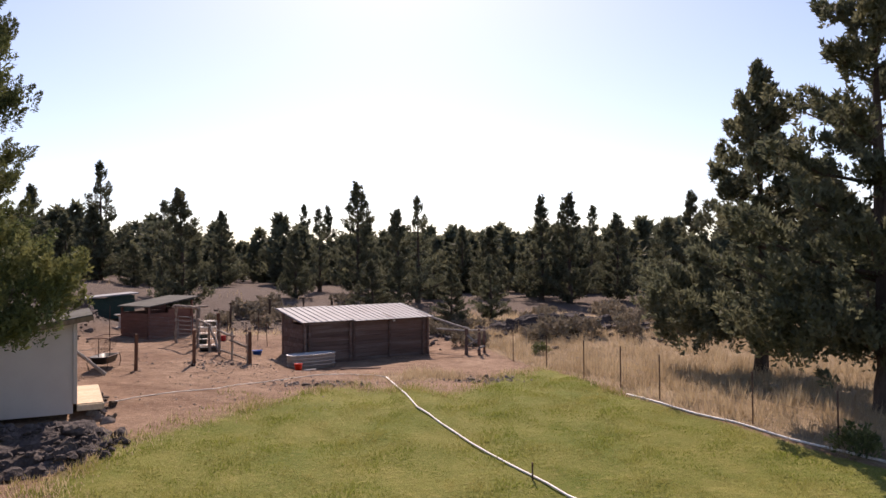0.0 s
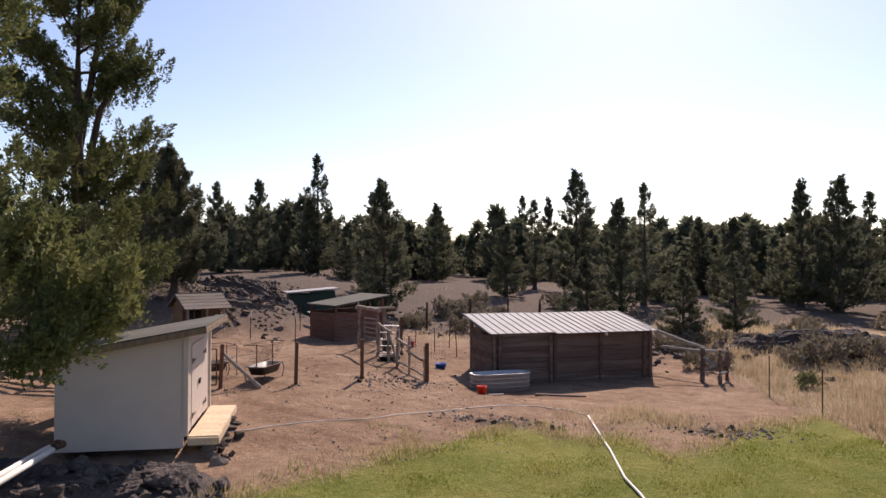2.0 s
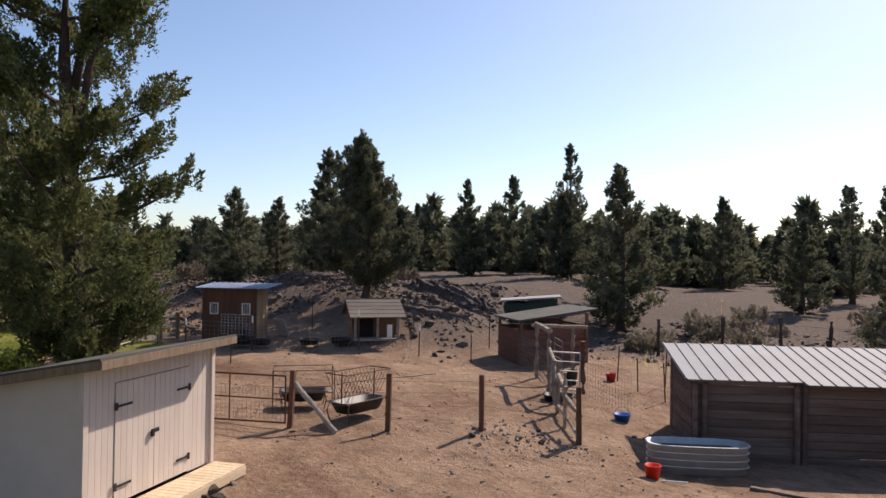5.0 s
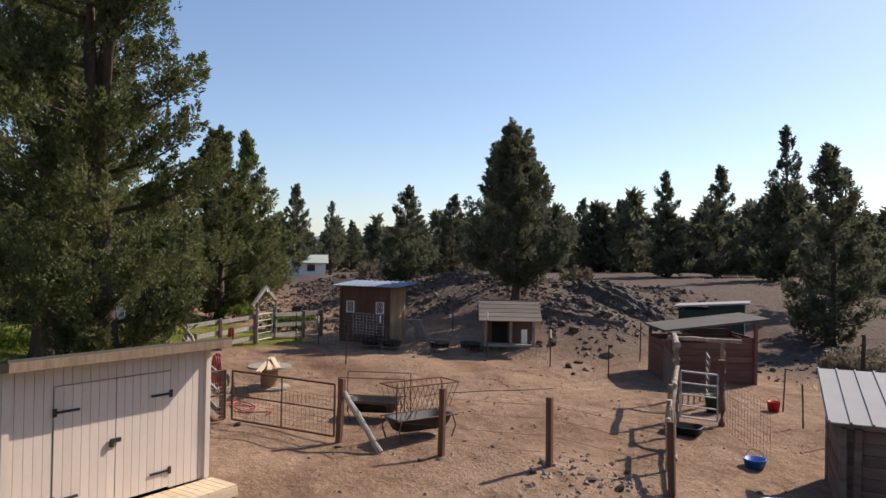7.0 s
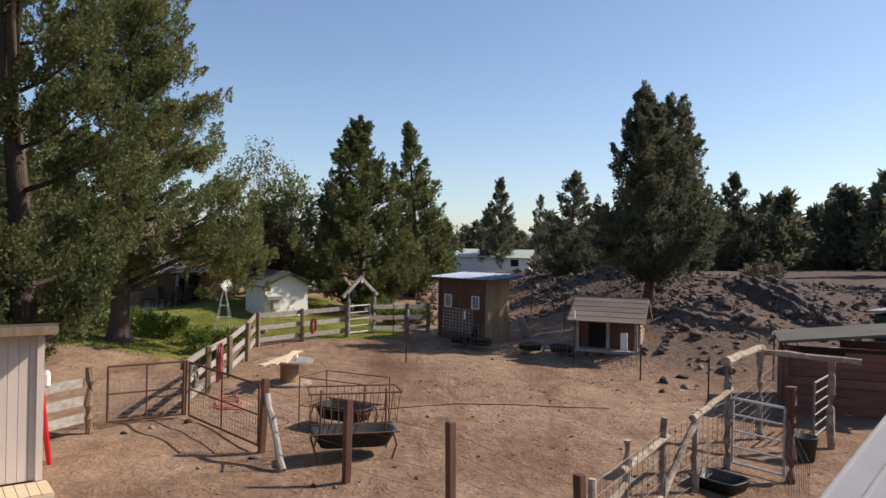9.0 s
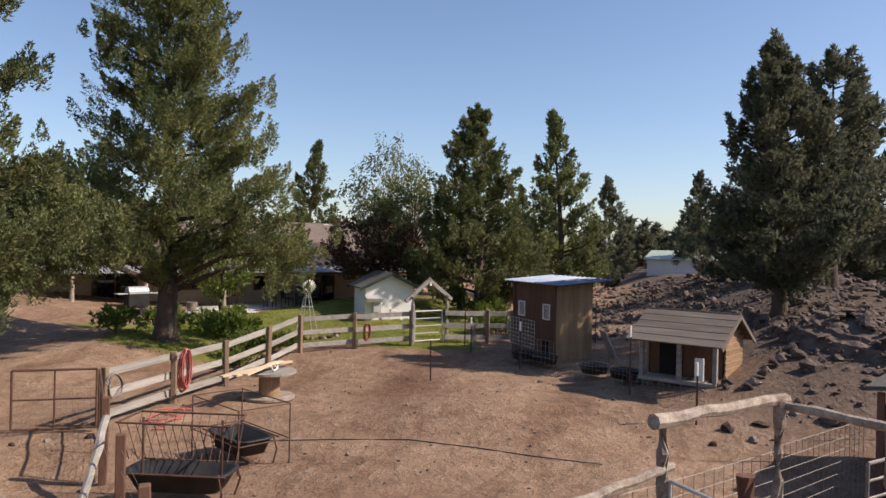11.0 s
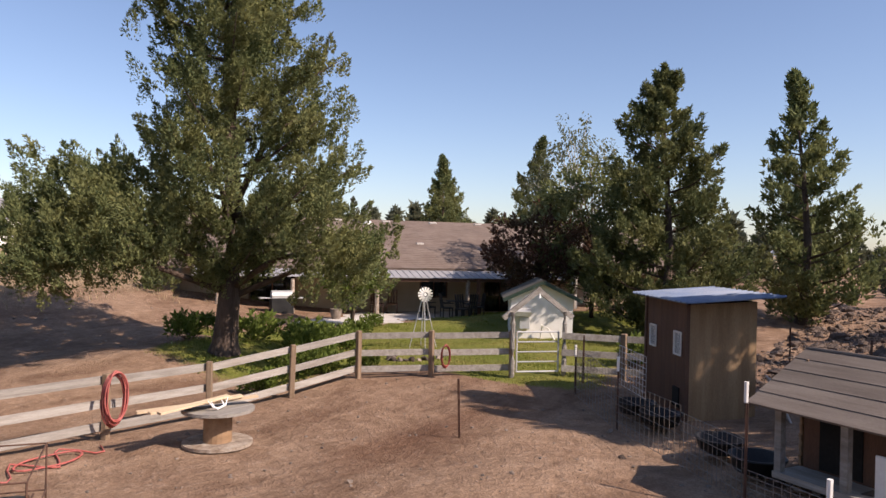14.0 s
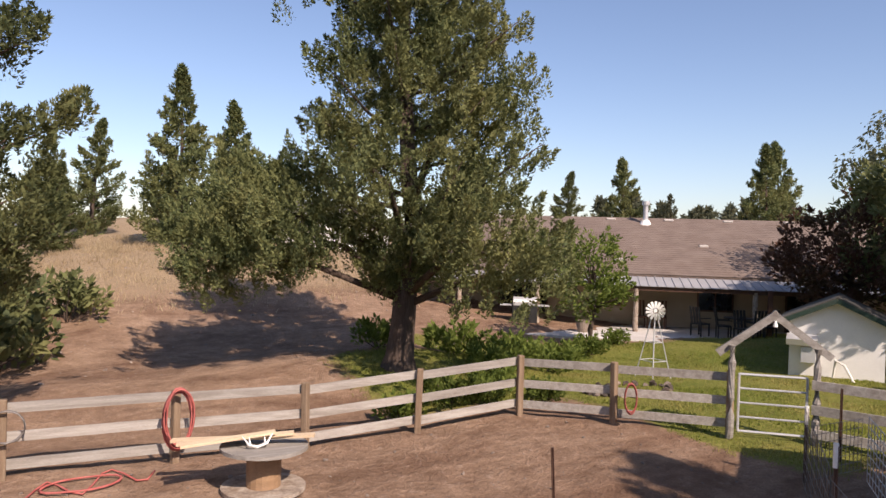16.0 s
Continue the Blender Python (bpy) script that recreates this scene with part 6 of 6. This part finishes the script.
blades("lawn_grass", -9, 10.5, 5, 25, lawn_mask, 100000, 0.02, 0.065, 0.014, GRASS, "mown green lawn grass with yellowish patches", 1)
blades("lawn_grass", -42, -20, 13, 28.5, lawn_mask, 60000, 0.02, 0.065, 0.016, GRASS, "green lawn grass beside the house", 2)
blades("dry_grass", 0.5, 22, 9, 44, dry_mask, 60000, 0.15, 0.5, 0.012, DRY_GRASS, "tall straw-coloured dry grass of the field", 3)
blades("dry_grass", -5, 3, 23, 27.5, dry_mask, 9000, 0.1, 0.3, 0.010, DRY_GRASS, "dry tan grass at the edge of the lawn", 4)
blades("dry_grass", -9, 6, 10, 31, lambda x, y: np.clip(4 * lawn_mask(x, y) * (1 - lawn_mask(x, y)), 0, 1) * 1.1, 16000, 0.06, 0.22, 0.010, DRY_GRASS, "yellowed tufts along the ragged lawn edge", 14)
blades("lawn_grass", -9, 6, 10, 31, lambda x, y: np.clip(4 * lawn_mask(x, y) * (1 - lawn_mask(x, y)), 0, 1), 14000, 0.06, 0.18, 0.012, GRASS, "green tufts straggling from the lawn into the dirt", 15)
blades("dry_grass", -44, -9, -14, 16, dry_mask, 52000, 0.06, 0.24, 0.016, DRY_GRASS, "short dry grass on the bare hillside", 5)
blades("dry_grass", -40, 8, 38, 62, dry_mask, 22000, 0.1, 0.4, 0.02, DRY_GRASS, "dry grass between the lava rocks", 6)


def shrub(seed, r, h, count, size, leaf, name, up=0.7):
    rg = np.random.default_rng(seed)
    root = thing(name, Matrix(), "", "shrub", "shrubs")
    k = int(26 * r * r + 12)
    a, q = rg.uniform(0, 6.283, k), rg.uniform(0, 1, k) ** 0.6
    c = np.stack([np.cos(a) * q * r, np.sin(a) * q * r, h * (0.25 + 0.65 * rg.uniform(0, 1, k) * (1.1 - q * q * 0.7))], -1)
    bm = empty_bm()
    for p in c[::3]:
        limb(bm, [(p[0] * 0.1, p[1] * 0.1, -0.05), (p[0] * 0.6, p[1] * 0.6, p[2] * 0.6), tuple(p)], [0.02, 0.012, 0.005], 4)
    part("stem", bm, BARK, root)
    co, f = sprays(rg, c, np.full(k, 0.2 * r + 0.06), count, size, up)
    part("foliage", raw_mesh("foliage", co, f, leaf), leaf, root)
    return root


SHRUBS = {"sage": shrub(71, 0.7, 0.8, 46, 0.13, SAGE_LEAF, "sagebrush"), "green": shrub(72, 0.7, 0.7, 50, 0.12, GREEN_LEAF, "garden_shrub"), "bush": shrub(73, 0.8, 0.95, 50, 0.12, JUNIPER, "juniper_shrub")}
first = set()


def set_shrub(kind, x, y, s, turn_, label):
    ob = SHRUBS[kind] if kind not in first else copy_thing(SHRUBS[kind], Matrix())
    first.add(kind)
    ob.matrix_basis = pose(x, y, gz(x, y) - 0.03, 0, 0, turn_)
    ob.scale = (s, s, s)
    ob["label"] = label


rg = random.Random(9)
for k in range(42):
    x = rg.uniform(-14, 20)
    y = rg.uniform(38.2, 50) if x > -4 else rg.uniform(41, 56)
    set_shrub("sage", x, y, rg.uniform(0.5, 1.3), rg.uniform(0, 360), "grey-tan dry sagebrush among the lava rocks")
for x, y, s in ((0.9, 36.2, 0.8), (1.7, 37.0, 0.7), (4.5, 38.0, 0.9), (-30, 44, 1.1), (-36, 41, 1.2), (-44, 38, 1.4)):
    set_shrub("sage", x, y, s, rg.uniform(0, 360), "yellowish sagebrush standing in dry ground")
for x, y, s in ((-24.6, 19.6, 0.9), (-25.6, 18.7, 1.0), (-23.8, 20.9, 0.7), (-26.6, 19.2, 0.8), (-22.4, 21.4, 0.75), (-23.1, 21.7, 0.6), (-24.4, 21.9, 0.55), (-21.3, 21.6, 0.6), (-28.2, 17.7, 0.8), (-29.6, 17.2, 0.7), (-31.2, 16.6, 0.6), (-27.3, 17.4, 0.9), (-24.9, 17.3, 1.0), (-23.0, 16.8, 0.9), (-34.4, 26.9, 1.1), (-29.5, 27.5, 1.0), (-29.0, 28.3, 0.9)):
    set_shrub("green", x, y, s, rg.uniform(0, 360), "leafy green garden shrub at the edge of the lawn")
for x, y, s in ((-13.6, 13.9, 1.9), (-14.6, 12.6, 1.8), (-12.9, 12.5, 1.5), (-16.0, 10.0, 1.3), (-24.2, 5.0, 1.1), (-28, 8, 0.9), (-20, 4, 0.8), (-33, 5, 1.2), (4.3, 33.2, 0.5), (9.3, 16.2, 0.6)):
    set_shrub("bush", x, y, s, rg.uniform(0, 360), "bushy green juniper shrub on bare ground")


def leafy_tree(seed, H, R, z0, clumps, count, size, leaf, label, x, y, up, sag=0.0, bark=BARK):
    rg_ = np.random.default_rng(seed)
    root = thing("garden_tree", on(x, y, -0.05), label, "tree")
    bm = empty_bm()
    limb(bm, [(0, 0, -0.2), (0.05, 0, z0 * 0.6), (-0.05, 0.05, z0 * 1.2), (0, 0, H * 0.75)], [0.07 + 0.01 * H, 0.05 + 0.01 * H, 0.04 + 0.007 * H, 0.02], 8)
    cs = []
    for k in range(clumps):
        d = rg_.normal(size=3)
        d /= np.linalg.norm(d)
        q = rg_.uniform(0.3, 1.0) ** 0.5
        p = np.array([d[0] * R * q, d[1] * R * q, (z0 + H) / 2 + d[2] * (H - z0) / 2 * q])
        p[2] -= sag * (p[0] ** 2 + p[1] ** 2) ** 0.5
        cs.append(p)
        if k % 4 == 0:
            limb(bm, [(0, 0, min(p[2], H * 0.7) * 0.6 + 0.2), (p[0] * 0.5, p[1] * 0.5, p[2] * 0.85), tuple(p)], [0.035, 0.02, 0.006], 5)
    part("trunk", bm, bark, root, "", True)
    co, f = sprays(rg_, np.array(cs), np.full(clumps, 0.16 + 0.07 * R), count, size, up)
    part("crown", raw_mesh("crown", co, f, leaf), leaf, root)
    return root


leafy_tree(81, 9.0, 2.7, 2.2, 210, 34, 0.13, PALE_LEAF, "tall pale birch with thin drooping twigs", -40.5, 20.6, -0.7, 0.3, CONCRETE)
leafy_tree(82, 4.3, 2.2, 1.2, 170, 46, 0.13, RED_LEAF, "round purplish-red plum tree before the house", -36.3, 20.9, 0.3, 0.1)
leafy_tree(83, 6.4, 2.6, 0.9, 220, 46, 0.15, JUNIPER, "dense dark green garden tree beside the well house", -37.6, 22.6, 0.2, 0.1)
leafy_tree(84, 3.6, 1.15, 0.9, 100, 46, 0.11, GREEN_LEAF, "small leafy garden tree by the patio", -30.4, 16.3, 0.3, 0.1)

# ---- garden and patio ----
mill = thing("garden_windmill", on(-28.51, 20.8), "small ornamental white metal garden windmill", "windmill")
for sx in (-1, 1):
    for sy in (-1, 1):
        part("leg", rod(empty_bm(), (0.3 * sx, 0.3 * sy, 0), (0.04 * sx, 0.04 * sy, 1.55), 0.014, 5), GALV, mill)
for z in (0.45, 0.9):
    w = 0.3 - 0.26 * z / 1.55
    b = empty_bm()
    for p, q in (((-w, -w), (w, -w)), ((w, -w), (w, w)), ((w, w), (-w, w)), ((-w, w), (-w, -w))):
        rod(b, (*p, z), (*q, z), 0.01, 4)
    part("brace", b, GALV, mill)
wheel = part("wheel", rod(empty_bm(), (0.1, 0.12, 1.68), (0.0, 0.0, 1.68), 0.05, 8), WHITE_PAINT, mill)
for k in range(14):
    a = math.tau * k / 14
    m = pose(0.1, 0.12, 1.68, 0, 0, -50) @ pose(0, 0, 0, 0, math.degrees(a), 0)
    b = bx(empty_bm(), (0, 0, 0.15), (0.06, 0.012, 0.16), rz=25)
    bmesh.ops.transform(b, matrix=m, verts=b.verts)
    part("blade", b, WHITE_PAINT, wheel)
part("tail", bx(empty_bm(), (-0.2, -0.22, 1.68), (0.25, 0.01, 0.16), rz=48), WHITE_PAINT, mill)

HM = pose(-37.66, 14.24, 1.2, 0, 0, -40)


def chair(x, y, turn_, material, label):
    rt = thing("patio_chair", HM @ pose(x, y, 0, 0, 0, turn_), label, "chair", "patio chairs")
    part("seat", bx(empty_bm(), (0, 0, 0.42), (0.48, 0.46, 0.05), bevel=0.012), material, rt)
    for k in range(4):
        part("back_slat", bx(empty_bm(), (-0.18 + 0.12 * k, -0.25, 0.72), (0.07, 0.03, 0.6), rx=10), material, rt)
    for sx in (-0.22, 0.22):
        for sy in (-0.2, 0.2):
            part("leg", bx(empty_bm(), (sx, sy, 0.2), (0.04, 0.04, 0.42)), material, rt)
        part("arm", bx(empty_bm(), (sx, 0, 0.62), (0.05, 0.48, 0.03)), material, rt)
    return rt


chair(2.4, 1.3, 10, BROWN_POST, "brown wooden rocking chair on the porch")
chair(1.7, 1.2, -15, BROWN_POST, "brown wooden rocking chair on the porch")
for x, y, a in ((-0.2, 3.3, 90), (-1.2, 3.4, 200), (-0.7, 4.0, 20), (-1.7, 3.0, 270), (0.5, 2.9, 130)):
    chair(x, y, a, BLACK, "black metal patio chair on the slab")
table = thing("patio_table", HM @ pose(-0.7, 3.2, 0), "round black metal patio table", "table")
part("tabletop", rod(empty_bm(), (0, 0, 0.68), (0, 0, 0.71), 0.5, 20), BLACK, table)
part("pedestal", rod(rod(empty_bm(), (0, 0, 0), (0, 0, 0.03), 0.28, 12), (0, 0, 0.02), (0, 0, 0.68), 0.04, 8), BLACK, table)
grill = thing("barbecue_grill", HM @ pose(6.6, 2.9, 0, 0, 0, 8), "covered steel barbecue grill on the patio", "grill")
part("cart", bx(empty_bm(), (0, 0, 0.4), (0.9, 0.5, 0.75), bevel=0.02), BLACK, grill)
part("lid", rod(empty_bm(), (-0.42, 0, 0.84), (0.42, 0, 0.84), 0.24, 14), GALV, grill, "rounded steel lid")
for sx in (-1, 1):
    part("side_shelf", bx(empty_bm(), (0.68 * sx, 0, 0.78), (0.42, 0.45, 0.04), bevel=0.008), GALV, grill)
pot = thing("planter", HM @ pose(4.5, 3.6, 0), "round stone planter on the patio", "planter")
part("pot", tub(empty_bm(), 0.5, 0.5, 0.4, 0.04, 0.7, 16, 2.0), STONE, pot)
bed = []
for k in range(26):
    a = math.tau * k / 26
    rock(-26.6 + 1.1 * math.cos(a), 22.0 + 0.55 * math.sin(a), 0.13 + 0.04 * math.sin(k * 3), k, "dark rock edging a flower bed in the lawn", "flower bed rocks")
# far hills on the horizon
n = 90
ang = np.linspace(0, math.tau, n, endpoint=False)
hh = 38 + 16 * np.sin(ang * 5) + 10 * np.sin(ang * 11 + 1) + 6 * np.sin(ang * 23)
co = np.concatenate([np.stack([2200 * np.cos(ang), 2200 * np.sin(ang), np.full(n, -30.0)], -1), np.stack([2420 * np.cos(ang), 2420 * np.sin(ang), hh], -1), np.stack([2590 * np.cos(ang), 2590 * np.sin(ang), np.full(n, -30.0)], -1)])
q = []
for k in range(n):
    j = (k + 1) % n
    q += [(k, j, n + j, n + k), (n + k, n + j, 2 * n + j, 2 * n + k)]
tagged(new("backdrop", raw_mesh("backdrop", co, np.array(q), HILL, True)), "low hills on the horizon, distance haze painted in as blue-grey", "hills", kind="structure")

# fine mesh wires are too many to count
for ob in list(bpy.data.objects):
    if ob.name.startswith(("wire_panel", "wire_mesh")):
        ob["kind"] = "stuff"
